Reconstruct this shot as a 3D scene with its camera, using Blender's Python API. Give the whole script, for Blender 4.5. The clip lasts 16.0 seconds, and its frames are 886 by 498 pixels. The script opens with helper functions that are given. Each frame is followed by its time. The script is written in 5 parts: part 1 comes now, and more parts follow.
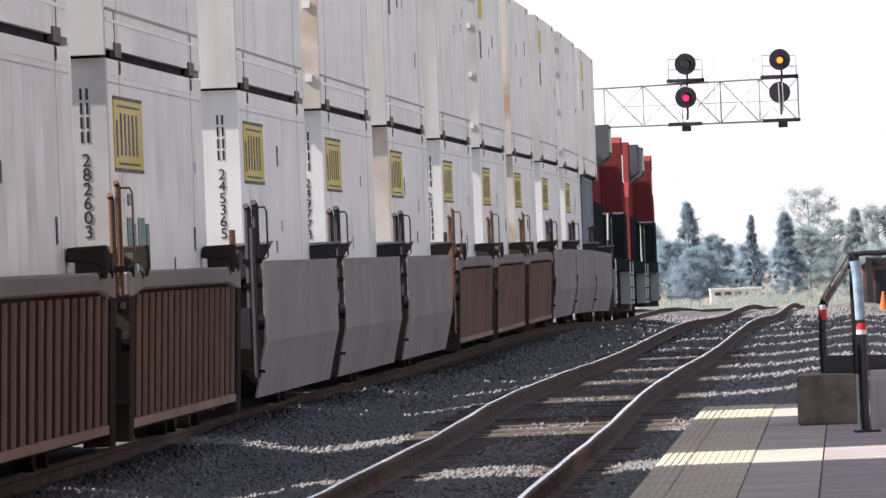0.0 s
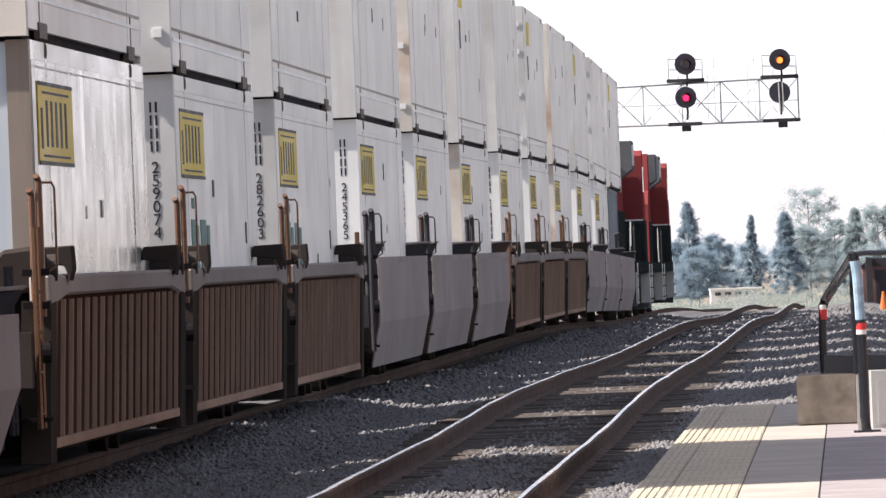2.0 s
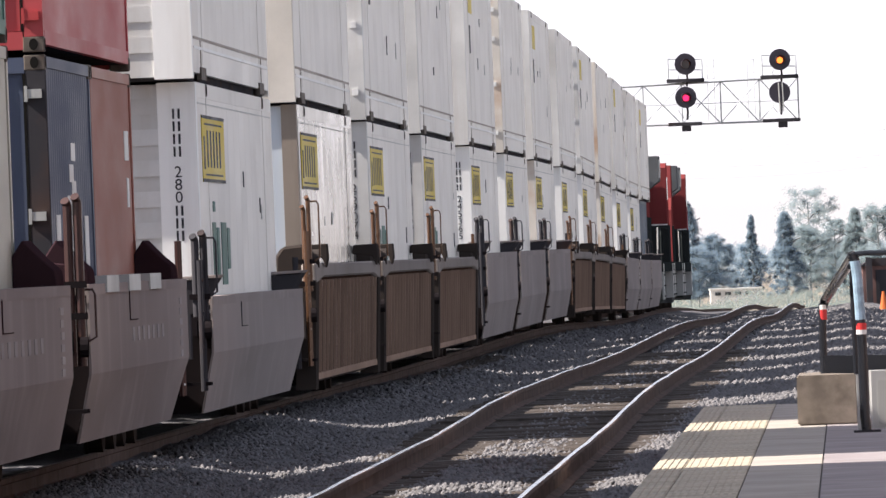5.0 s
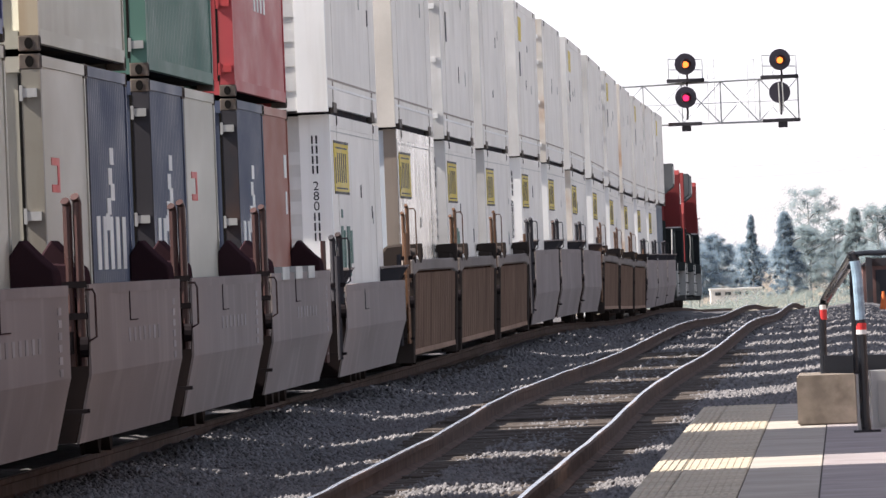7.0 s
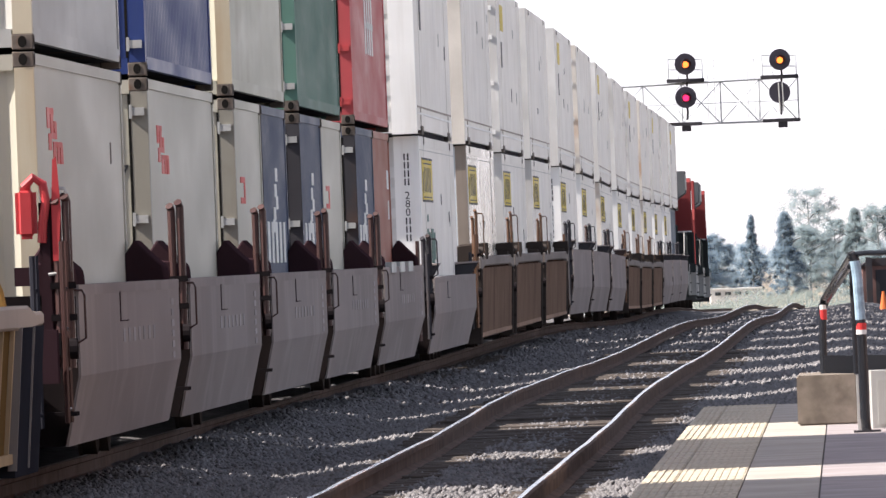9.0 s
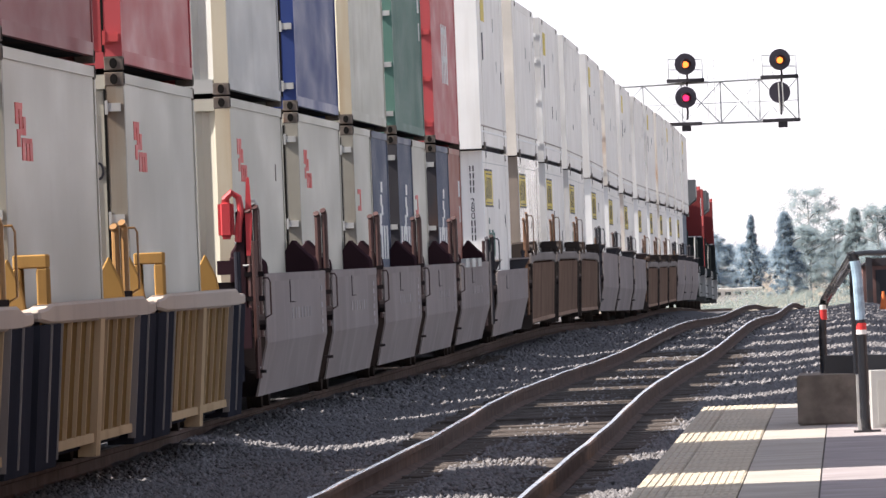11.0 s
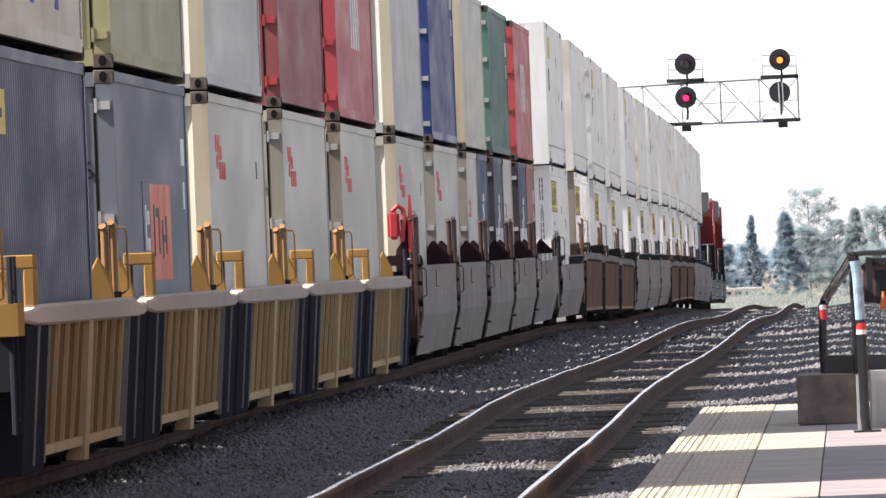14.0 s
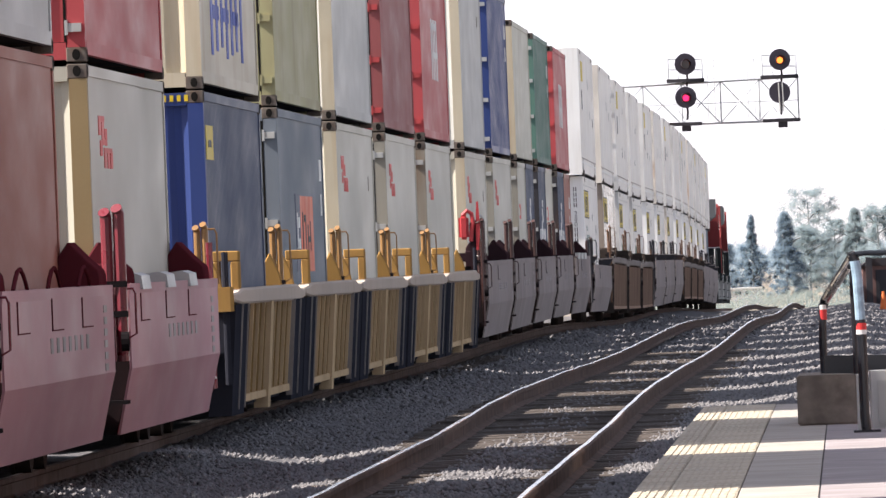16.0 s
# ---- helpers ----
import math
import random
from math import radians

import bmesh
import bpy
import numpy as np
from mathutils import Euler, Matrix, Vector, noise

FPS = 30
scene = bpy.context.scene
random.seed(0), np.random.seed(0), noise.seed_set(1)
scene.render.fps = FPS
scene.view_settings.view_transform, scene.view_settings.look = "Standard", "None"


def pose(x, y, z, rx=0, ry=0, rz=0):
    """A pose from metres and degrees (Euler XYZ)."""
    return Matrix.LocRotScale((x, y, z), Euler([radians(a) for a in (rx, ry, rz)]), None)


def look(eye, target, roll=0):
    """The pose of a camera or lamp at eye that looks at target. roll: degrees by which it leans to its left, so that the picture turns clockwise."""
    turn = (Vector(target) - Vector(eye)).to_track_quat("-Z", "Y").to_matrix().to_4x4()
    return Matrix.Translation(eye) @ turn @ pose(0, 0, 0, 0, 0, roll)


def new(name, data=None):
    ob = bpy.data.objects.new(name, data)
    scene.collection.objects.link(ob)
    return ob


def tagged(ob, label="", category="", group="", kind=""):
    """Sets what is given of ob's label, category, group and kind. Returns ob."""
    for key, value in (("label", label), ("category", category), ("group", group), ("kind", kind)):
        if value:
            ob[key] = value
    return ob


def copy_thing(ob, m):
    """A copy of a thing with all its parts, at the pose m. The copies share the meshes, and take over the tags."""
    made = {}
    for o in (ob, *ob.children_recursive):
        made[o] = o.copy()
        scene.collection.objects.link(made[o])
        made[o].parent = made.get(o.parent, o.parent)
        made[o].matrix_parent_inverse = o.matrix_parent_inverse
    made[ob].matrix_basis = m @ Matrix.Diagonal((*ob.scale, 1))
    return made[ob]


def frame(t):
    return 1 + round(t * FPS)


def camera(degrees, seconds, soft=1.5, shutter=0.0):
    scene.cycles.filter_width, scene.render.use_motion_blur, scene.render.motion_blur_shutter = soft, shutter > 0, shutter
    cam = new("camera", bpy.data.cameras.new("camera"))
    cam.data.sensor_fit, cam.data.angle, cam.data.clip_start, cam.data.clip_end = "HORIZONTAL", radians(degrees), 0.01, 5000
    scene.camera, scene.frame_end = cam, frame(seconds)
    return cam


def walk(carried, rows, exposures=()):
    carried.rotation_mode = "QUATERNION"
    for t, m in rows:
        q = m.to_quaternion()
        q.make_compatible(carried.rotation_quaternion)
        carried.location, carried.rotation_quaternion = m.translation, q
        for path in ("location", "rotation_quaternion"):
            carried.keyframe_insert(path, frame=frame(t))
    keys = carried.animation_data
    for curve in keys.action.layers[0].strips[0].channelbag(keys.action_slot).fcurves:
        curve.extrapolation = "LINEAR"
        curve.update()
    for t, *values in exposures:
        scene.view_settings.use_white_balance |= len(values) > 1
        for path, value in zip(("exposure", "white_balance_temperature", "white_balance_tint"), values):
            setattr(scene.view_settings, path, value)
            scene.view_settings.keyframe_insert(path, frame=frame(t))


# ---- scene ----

# ------------------------------------------------------------- camera
EYE, LONG, LEAN = 1.653, 23608.0, radians(2.2)
cam = camera(3.804, 16.0, 1.5)
AIM = pose(0, 0, EYE, 90 - 0.0063, 2.2, 0)
walk(cam, [(0.0, AIM), (16.0, AIM)], ((0.0, 1.22, 6300, 15), (6.5, 1.2, 6300, 15), (9.0, 1.34, 6300, 15), (16.0, 1.35, 6300, 15)))

# ------------------------------------------------------------- light
SUN_ELEV = radians(41)
SUN_TO = Vector((1.0, 0.13, 0)).normalized()          # the way the light travels over the ground
world = bpy.data.worlds.new("sky")
scene.world = world
world.use_nodes = True
wn = world.node_tree
sky = wn.nodes.new("ShaderNodeTexSky")
sky.sky_type = "NISHITA"
sky.sun_disc = False
sky.sun_elevation = SUN_ELEV
sky.sun_rotation = math.atan2(-SUN_TO.x, -SUN_TO.y)
sky.air_density, sky.dust_density, sky.ozone_density = 1.0, 2.0, 1.0


def haze_sky():
    """Clear sky overhead, thick bright haze all round the horizon."""
    N, K = wn.nodes, wn.links
    tc = N.new("ShaderNodeTexCoord")
    sep = N.new("ShaderNodeSeparateXYZ")
    K.new(tc.outputs["Generated"], sep.inputs[0])
    low = N.new("ShaderNodeMapRange")
    low.interpolation_type = "SMOOTHSTEP"
    low.inputs[1].default_value, low.inputs[2].default_value = 0.0, 0.26
    low.inputs[3].default_value, low.inputs[4].default_value = 1.0, 0.24
    K.new(sep.outputs[2], low.inputs[0])
    warm = N.new("ShaderNodeMapRange")
    warm.inputs[1].default_value, warm.inputs[2].default_value = 0.002, 0.017
    K.new(sep.outputs[2], warm.inputs[0])
    tone = N.new("ShaderNodeMix")
    tone.data_type = "RGBA"
    tone.inputs[6].default_value, tone.inputs[7].default_value = (0.46, 0.432, 0.415, 1), (0.58, 0.575, 0.59, 1)
    K.new(warm.outputs[0], tone.inputs[0])
    dim = N.new("ShaderNodeVectorMath")
    dim.operation = "SCALE"
    dim.inputs["Scale"].default_value = 0.06
    K.new(sky.outputs[0], dim.inputs[0])
    both = N.new("ShaderNodeMix")
    both.data_type = "RGBA"
    K.new(low.outputs[0], both.inputs[0])
    K.new(dim.outputs[0], both.inputs[6])
    K.new(tone.outputs[2], both.inputs[7])
    K.new(both.outputs[2], N["Background"].inputs[0])
    N["Background"].inputs[1].default_value = 1.0


haze_sky()
sun = new("sun", bpy.data.lights.new("sun", "SUN"))
sun.data.energy, sun.data.angle, sun.data.color = 4.9, radians(0.53), (1.0, 0.93, 0.82)
sun.matrix_world = look(Vector((0, 0, 60)) - SUN_TO * 50 + Vector((0, 0, 50 * math.tan(SUN_ELEV))), (0, 0, 60))


# ------------------------------------------------------------- materials
def mat(name, col, rough=0.6, metal=0.0, var=0.25, scale=0.8, fine=40.0, bump=0.04, streak=0.0, dirt=(0.10, 0.08, 0.06), stain=0.0, spec=0.1):
    """A worn surface: broad blotches, fine grain, vertical streaks and stains, with fine relief."""
    m = bpy.data.materials.new(name)
    m.use_nodes = True
    t = m.node_tree
    N, K = t.nodes, t.links
    b = N["Principled BSDF"]
    tc = N.new("ShaderNodeTexCoord")
    info = N.new("ShaderNodeObjectInfo")
    add = N.new("ShaderNodeVectorMath")
    add.operation = "MULTIPLY_ADD"
    add.inputs[1].default_value = (37, 53, 71)
    K.new(info.outputs["Random"], add.inputs[0])
    K.new(tc.outputs["Object"], add.inputs[2])

    # broad marks run long on the cars and boxes
    long = 0.22 if streak else 1.0

    def tex(s, stretch=(1, 1, 1), detail=4):
        stretch = (stretch[0], stretch[1] * long, stretch[2])
        mp = N.new("ShaderNodeMapping")
        mp.inputs["Scale"].default_value = stretch
        K.new(add.outputs[0], mp.inputs[0])
        n = N.new("ShaderNodeTexNoise")
        n.inputs["Scale"].default_value, n.inputs["Detail"].default_value = s, detail
        K.new(mp.outputs[0], n.inputs["Vector"])
        return n.outputs["Fac"]

    def ramp(src, a, c, lo, hi):
        r = N.new("ShaderNodeMapRange")
        r.inputs[1].default_value, r.inputs[2].default_value = a, c
        r.inputs[3].default_value, r.inputs[4].default_value = lo, hi
        K.new(src, r.inputs[0])
        return r.outputs[0]

    def mix(f, a, c, kind="MIX"):
        x = N.new("ShaderNodeMix")
        x.data_type, x.blend_type = "RGBA", kind
        for v, s in ((f, 0), (a, 6), (c, 7)):
            if isinstance(v, (float, int)):
                x.inputs[s].default_value = v
            elif isinstance(v, tuple):
                x.inputs[s].default_value = (*v, 1)
            else:
                K.new(v, x.inputs[s])
        return x.outputs[2]

    dark = tuple(c * (1 - var) for c in col)
    lite = tuple(min(1, c * (1 + var * 0.6)) for c in col)
    base = mix(ramp(tex(scale), 0.3, 0.7, 0, 1), dark, lite)
    grain = tex(fine, detail=2)
    base = mix(ramp(grain, 0.35, 0.75, 0, 0.25 * var), base, tuple(c * 0.5 for c in col))
    if streak:
        base = mix(ramp(tex(1.0, (5.0, 5.0, 0.35), 5), 0.52, 0.75, 0, streak), base, dirt)
    if stain:
        base = mix(ramp(tex(max(0.9, scale * 0.6), detail=6), 0.55, 0.72, 0, stain), base, dirt)
    K.new(base, b.inputs["Base Color"])
    K.new(ramp(tex(scale * 2.3), 0.3, 0.7, max(0, rough - 0.1), min(1, rough + 0.12)), b.inputs["Roughness"])
    b.inputs["Metallic"].default_value = metal
    b.inputs["Specular IOR Level"].default_value = spec
    if bump:
        bp = N.new("ShaderNodeBump")
        bp.inputs["Strength"].default_value, bp.inputs["Distance"].default_value = bump, 0.01
        K.new(grain, bp.inputs["Height"])
        K.new(bp.outputs[0], b.inputs["Normal"])
    return m


def glow(name, col, strength):
    m = bpy.data.materials.new(name)
    m.use_nodes = True
    b = m.node_tree.nodes["Principled BSDF"]
    b.inputs["Base Color"].default_value = (*col, 1)
    b.inputs["Emission Color"].default_value = (*col, 1)
    b.inputs["Emission Strength"].default_value = strength
    return m


RUST = (0.16, 0.07, 0.03)
M = dict(
    white=mat("white_panel_paint", (0.73, 0.695, 0.64), 0.45, streak=0.25, dirt=(0.40, 0.36, 0.30), var=0.07, scale=0.6, stain=0.18, spec=0.3),
    white_post=mat("white_post_paint", (0.76, 0.76, 0.74), 0.45, streak=0.3, dirt=(0.4, 0.36, 0.3), var=0.08, spec=0.3),
    # dust, and the shade of the neighbouring stack put into the colour
    dusty_shaded_end=mat("dusty_shaded_end_paint", (0.56, 0.555, 0.54), 0.6, streak=0.5, dirt=(0.42, 0.38, 0.34), stain=0.35),
    rusty_post=mat("rust_stained_paint", (0.62, 0.58, 0.52), 0.6, streak=0.9, dirt=(0.38, 0.22, 0.12), stain=0.8),
    # pale upright streaks in the colour stand for reflections
    steel_bright=mat("stainless_painted_glints", (0.40, 0.385, 0.36), 0.26, metal=0.85, var=0.1, scale=0.5, streak=0.45, dirt=(0.75, 0.74, 0.71), bump=0.03, spec=0.5),
    light=mat("light_grey_paint", (0.44, 0.42, 0.345), 0.5, streak=0.13, dirt=(0.3, 0.26, 0.2), var=0.05, scale=0.5, stain=0.1, spec=0.3),
    cream=mat("cream_paint", (0.50, 0.445, 0.33), 0.5, streak=0.5, dirt=(0.32, 0.2, 0.09), var=0.12, stain=0.3, spec=0.3),
    rust_post=mat("rusty_ochre_post", (0.27, 0.20, 0.105), 0.6, streak=0.7, dirt=(0.17, 0.09, 0.04), var=0.2, stain=0.5),
    # door-end posts: shade put into the colour, rust streaks over it
    shaded_rusty_post=mat("shaded_rusty_olive_post", (0.25, 0.235, 0.195), 0.55, streak=0.6, dirt=(0.15, 0.09, 0.05), var=0.15, stain=0.5, spec=0.3),
    brown_post=mat("grimy_tan_post", (0.27, 0.225, 0.185), 0.55, streak=0.5, dirt=(0.15, 0.11, 0.08), var=0.15, stain=0.4, spec=0.3),
    pale_blue=mat("pale_blue_grey_end_paint", (0.50, 0.55, 0.60), 0.4, streak=0.3, dirt=(0.4, 0.38, 0.34), var=0.08, spec=0.3),
    tan=mat("tan_paint", (0.46, 0.45, 0.36), 0.5, streak=0.3, dirt=(0.25, 0.2, 0.14), var=0.1, stain=0.2, spec=0.3),
    olive=mat("olive_tan_paint", (0.36, 0.34, 0.19), 0.55, streak=0.3, dirt=(0.18, 0.14, 0.08), var=0.08, stain=0.4),
    grey=mat("grey_paint", (0.42, 0.42, 0.395), 0.5, streak=0.2, dirt=(0.2, 0.18, 0.15), var=0.1, stain=0.25, spec=0.3),
    slate=mat("slate_grey_paint", (0.17, 0.195, 0.225), 0.6, streak=0.12, dirt=(0.14, 0.13, 0.12), var=0.06, spec=0.12),
    blue=mat("blue_grey_paint", (0.082, 0.10, 0.15), 0.5, streak=0.1, dirt=(0.12, 0.1, 0.1), var=0.07, spec=0.1),
    navy=mat("navy_paint", (0.03, 0.052, 0.175), 0.45, streak=0.08, dirt=(0.1, 0.1, 0.1), var=0.07, spec=0.2),
    green=mat("dull_green_paint", (0.10, 0.19, 0.155), 0.5, streak=0.25, dirt=(0.1, 0.1, 0.08), var=0.12),
    red=mat("faded_red_paint", (0.42, 0.075, 0.08), 0.5, streak=0.15, dirt=(0.25, 0.09, 0.07), var=0.08, spec=0.15),
    maroon=mat("dull_maroon_paint", (0.27, 0.085, 0.085), 0.55, streak=0.15, dirt=(0.15, 0.07, 0.06), var=0.08),
    brown=mat("red_brown_paint", (0.32, 0.12, 0.085), 0.55, streak=0.12, dirt=(0.2, 0.1, 0.07), var=0.07),
    casting=mat("weathered_casting_steel", (0.16, 0.135, 0.115), 0.7, metal=0.3, var=0.35, scale=8, stain=0.6, dirt=RUST),
    hole=mat("dark_hole", (0.012, 0.011, 0.01), 0.9, var=0.1, bump=0),
    rodsteel=mat("galvanised_rod", (0.5, 0.5, 0.48), 0.35, metal=0.7, var=0.2),
    redrod=mat("red_painted_rod", (0.45, 0.06, 0.06), 0.45, spec=0.4),
    yellow=mat("yellow_decal", (0.62, 0.46, 0.035), 0.5, var=0.12, streak=0.25, dirt=(0.35, 0.28, 0.1)),
    ink=mat("black_decal", (0.035, 0.035, 0.04), 0.55, var=0.2, bump=0),
    inkgreen=mat("dark_green_decal", (0.10, 0.19, 0.16), 0.55, var=0.2, bump=0),
    redink=mat("red_decal", (0.62, 0.085, 0.075), 0.5, var=0.15, bump=0),
    orangeink=mat("orange_red_decal", (0.72, 0.16, 0.08), 0.5, var=0.15, bump=0),
    whiteink=mat("white_decal", (0.75, 0.75, 0.72), 0.5, var=0.15, bump=0),
    blueink=mat("blue_decal", (0.05, 0.09, 0.42), 0.5, var=0.15, bump=0),
    well_grey=mat("weathered_grey_car_paint", (0.33, 0.285, 0.268), 0.6, streak=0.6, dirt=(0.42, 0.365, 0.34), var=0.12, stain=0.35, spec=0.0),
    # sheet darkened, ribs paled: the shade between ribs put into colour
    well_brown=mat("rib_shade_brown_sheet", (0.05, 0.028, 0.02), 0.65, streak=0.4, dirt=(0.07, 0.05, 0.04), var=0.2, stain=0.4, spec=0.0),
    rib_brown=mat("pale_brown_rib", (0.38, 0.26, 0.195), 0.65, streak=0.3, dirt=(0.09, 0.06, 0.05), var=0.2, spec=0.0),
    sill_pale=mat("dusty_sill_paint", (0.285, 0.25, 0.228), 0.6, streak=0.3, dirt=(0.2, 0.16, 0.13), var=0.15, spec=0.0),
    well_yellow=mat("ochre_yellow_car_paint", (0.36, 0.21, 0.07), 0.6, streak=0.4, dirt=(0.16, 0.1, 0.05), var=0.15, stain=0.3, spec=0.0),
    sill_white=mat("dusty_white_sill", (0.50, 0.42, 0.35), 0.6, streak=0.3, dirt=(0.3, 0.26, 0.22), var=0.1, spec=0.0),
    well_red=mat("faded_red_car_paint", (0.43, 0.215, 0.235), 0.5, streak=0.3, dirt=(0.36, 0.23, 0.24), var=0.1, stain=0.2, spec=0.05),
    dark_red=mat("dark_red_steel", (0.095, 0.02, 0.026), 0.5, var=0.2, spec=0.0),
    dark_maroon=mat("dark_maroon_steel", (0.038, 0.021, 0.025), 0.6, var=0.25, spec=0.0),
    # near black: the shade of the gaps between cars put into colour
    gap_shade=mat("gap_shade_end_steel", (0.018, 0.015, 0.016), 0.8, var=0.3, spec=0.0),
    stencil=mat("faded_white_stencil", (0.35, 0.305, 0.295), 0.6, var=0.3, bump=0),
    charcoal=mat("charcoal_steel", (0.055, 0.053, 0.058), 0.6, var=0.25, stain=0.3, dirt=RUST, spec=0.0),
    navy_steel=mat("blue_black_steel", (0.032, 0.033, 0.042), 0.5, var=0.2, spec=0.0),
    ochre_tube=mat("ochre_brown_tube", (0.25, 0.13, 0.04), 0.35, var=0.2, stain=0.3, dirt=RUST, spec=0.5),
    copper=mat("rust_brown_tube", (0.13, 0.066, 0.036), 0.32, metal=0.35, var=0.25, stain=0.4, dirt=RUST, spec=0.5),
    maroon_tube=mat("dark_maroon_tube", (0.06, 0.028, 0.025), 0.35, metal=0.3, var=0.25, spec=0.5),
    # sheet darker, and ribs below paler, than the yellow of the brackets
    well_ochre=mat("dark_ochre_sheet", (0.19, 0.115, 0.045), 0.65, streak=0.4, dirt=(0.1, 0.06, 0.03), var=0.2, spec=0.0),
    red_tube=mat("glossy_red_tube", (0.17, 0.02, 0.03), 0.3, var=0.15, spec=0.5),
    grime=mat("grimy_dark_steel", (0.055, 0.045, 0.04), 0.75, var=0.3, spec=0.0),
    rib_tan=mat("pale_ochre_rib", (0.52, 0.38, 0.23), 0.6, streak=0.3, dirt=(0.2, 0.13, 0.06), var=0.15, spec=0.0),
    truck=mat("greasy_cast_steel", (0.065, 0.055, 0.05), 0.75, metal=0.2, var=0.4, scale=6, stain=0.5, dirt=(0.09, 0.05, 0.03), spec=0.0),
    wheel=mat("worn_wheel_steel", (0.06, 0.048, 0.042), 0.7, var=0.3, spec=0.0),
    rail_top=mat("polished_rail_head", (0.85, 0.85, 0.86), 0.2, metal=1.0, var=0.1, fine=15, bump=0.05),
    # polished head darkened: the train's shade put into the colour
    rail_shaded=mat("train_shaded_rail_head", (0.20, 0.17, 0.155), 0.5, metal=0.6, var=0.25, scale=3),
    rail_web=mat("rusty_rail_web", (0.115, 0.075, 0.06), 0.9, var=0.3, scale=2, stain=0.5, dirt=(0.06, 0.04, 0.03), spec=0.08),
    tie=mat("weathered_tie_wood", (0.095, 0.08, 0.07), 0.85, var=0.35, scale=4, streak=0.0, stain=0.5, dirt=(0.05, 0.045, 0.04), spec=0.1),
    ballast=mat("grey_ballast", (0.125, 0.12, 0.123), 0.9, var=0.45, scale=6, fine=60, bump=0.8, stain=0.4, dirt=(0.045, 0.043, 0.043), spec=0.1),
    stone=mat("ballast_stone", (0.185, 0.178, 0.18), 0.85, var=0.4, scale=9, fine=60, bump=0.4, stain=0.4, dirt=(0.1, 0.09, 0.085), spec=0.2),
    concrete=mat("pale_concrete", (0.39, 0.355, 0.31), 0.8, var=0.18, scale=1.5, fine=60, stain=0.35, dirt=(0.36, 0.32, 0.29), spec=0.12),
    old_concrete=mat("stained_concrete_block", (0.24, 0.205, 0.17), 0.85, var=0.35, scale=7, fine=60, stain=0.9, dirt=(0.11, 0.09, 0.07)),
    tactile=mat("worn_yellow_tactile", (0.47, 0.41, 0.31), 0.75, var=0.25, scale=2, stain=0.45, dirt=(0.45, 0.42, 0.38), bump=0.03, spec=0.15),
    paver=mat("clay_paver", (0.315, 0.28, 0.278), 0.8, var=0.2, scale=2, fine=50, stain=0.3, dirt=(0.25, 0.2, 0.19), spec=0.12),
    brick=mat("weathered_brick", (0.165, 0.13, 0.122), 0.85, var=0.3, scale=2, stain=0.4),
    joint=mat("dark_joint_sand", (0.10, 0.09, 0.085), 0.9, var=0.3),
    black_paint=mat("black_handrail_enamel", (0.018, 0.02, 0.025), 0.2, var=0.1, fine=20, bump=0, spec=0.5),
    tape_red=mat("red_reflective_tape", (0.65, 0.05, 0.05), 0.4, var=0.1, bump=0, spec=0.3),
    tape_white=mat("white_reflective_tape", (0.8, 0.8, 0.78), 0.4, var=0.1, bump=0, spec=0.3),
    sleeve=mat("pale_blue_enamel", (0.30, 0.42, 0.52), 0.3, var=0.3, scale=12, stain=0.5, dirt=(0.03, 0.03, 0.04), spec=0.5),
    orange=mat("orange_plastic", (0.62, 0.16, 0.05), 0.5),
    alu=mat("pale_aluminium", (0.48, 0.48, 0.46), 0.5, metal=0.4, var=0.15),
    # black lifted towards lilac-grey: the haze before it is in the colour
    signal_black=mat("haze_lifted_black_signal", (0.06, 0.055, 0.068), 0.6, var=0.2),
    galv=mat("galvanised_truss", (0.42, 0.44, 0.45), 0.5, metal=0.4, var=0.2),
    lens_dark=mat("dark_lens_glass", (0.05, 0.03, 0.03), 0.12, var=0.1, bump=0, spec=0.5),
    loco_orange=mat("orange_red_loco_paint", (0.20, 0.045, 0.045), 0.4, streak=0.3, dirt=(0.15, 0.05, 0.03), var=0.12, spec=0.0),
    loco_dark=mat("dark_green_loco_paint", (0.03, 0.034, 0.034), 0.45, var=0.2, spec=0.0),
    loco_grey=mat("sooty_grey_loco_roof", (0.12, 0.125, 0.13), 0.6, var=0.25, spec=0.0),
    brown_dark=mat("dark_red_brown_cladding", (0.19, 0.115, 0.105), 0.7, var=0.3, spec=0.0),
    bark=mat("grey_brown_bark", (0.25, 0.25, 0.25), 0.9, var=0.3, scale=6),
    # leaves and shrubs paled and blued: distance haze put into their colour
    leaf=mat("haze_tinted_foliage", (0.30, 0.39, 0.46), 0.8, var=0.15, scale=0.8, fine=5, bump=0),
    leaf_pale=mat("haze_paled_foliage", (0.37, 0.45, 0.47), 0.8, var=0.15, scale=0.8, fine=5, bump=0),
    shrub=mat("haze_paled_shrub", (0.27, 0.32, 0.30), 0.8, var=0.2, scale=0.5, fine=5, bump=0),
    dirt=mat("dry_ground", (0.23, 0.20, 0.16), 0.95, var=0.3, scale=0.05, fine=3, stain=0.4, dirt=(0.13, 0.14, 0.08)),
    plaster=mat("pale_plaster", (0.62, 0.60, 0.56), 0.8, var=0.1),
    roof=mat("grey_roofing", (0.22, 0.2, 0.19), 0.85, var=0.2),
    window=mat("dark_window_glass", (0.03, 0.035, 0.04), 0.1, var=0.1, bump=0, spec=0.5),
    amber=glow("amber_signal_light", (1.0, 0.20, 0.03), 1.35),
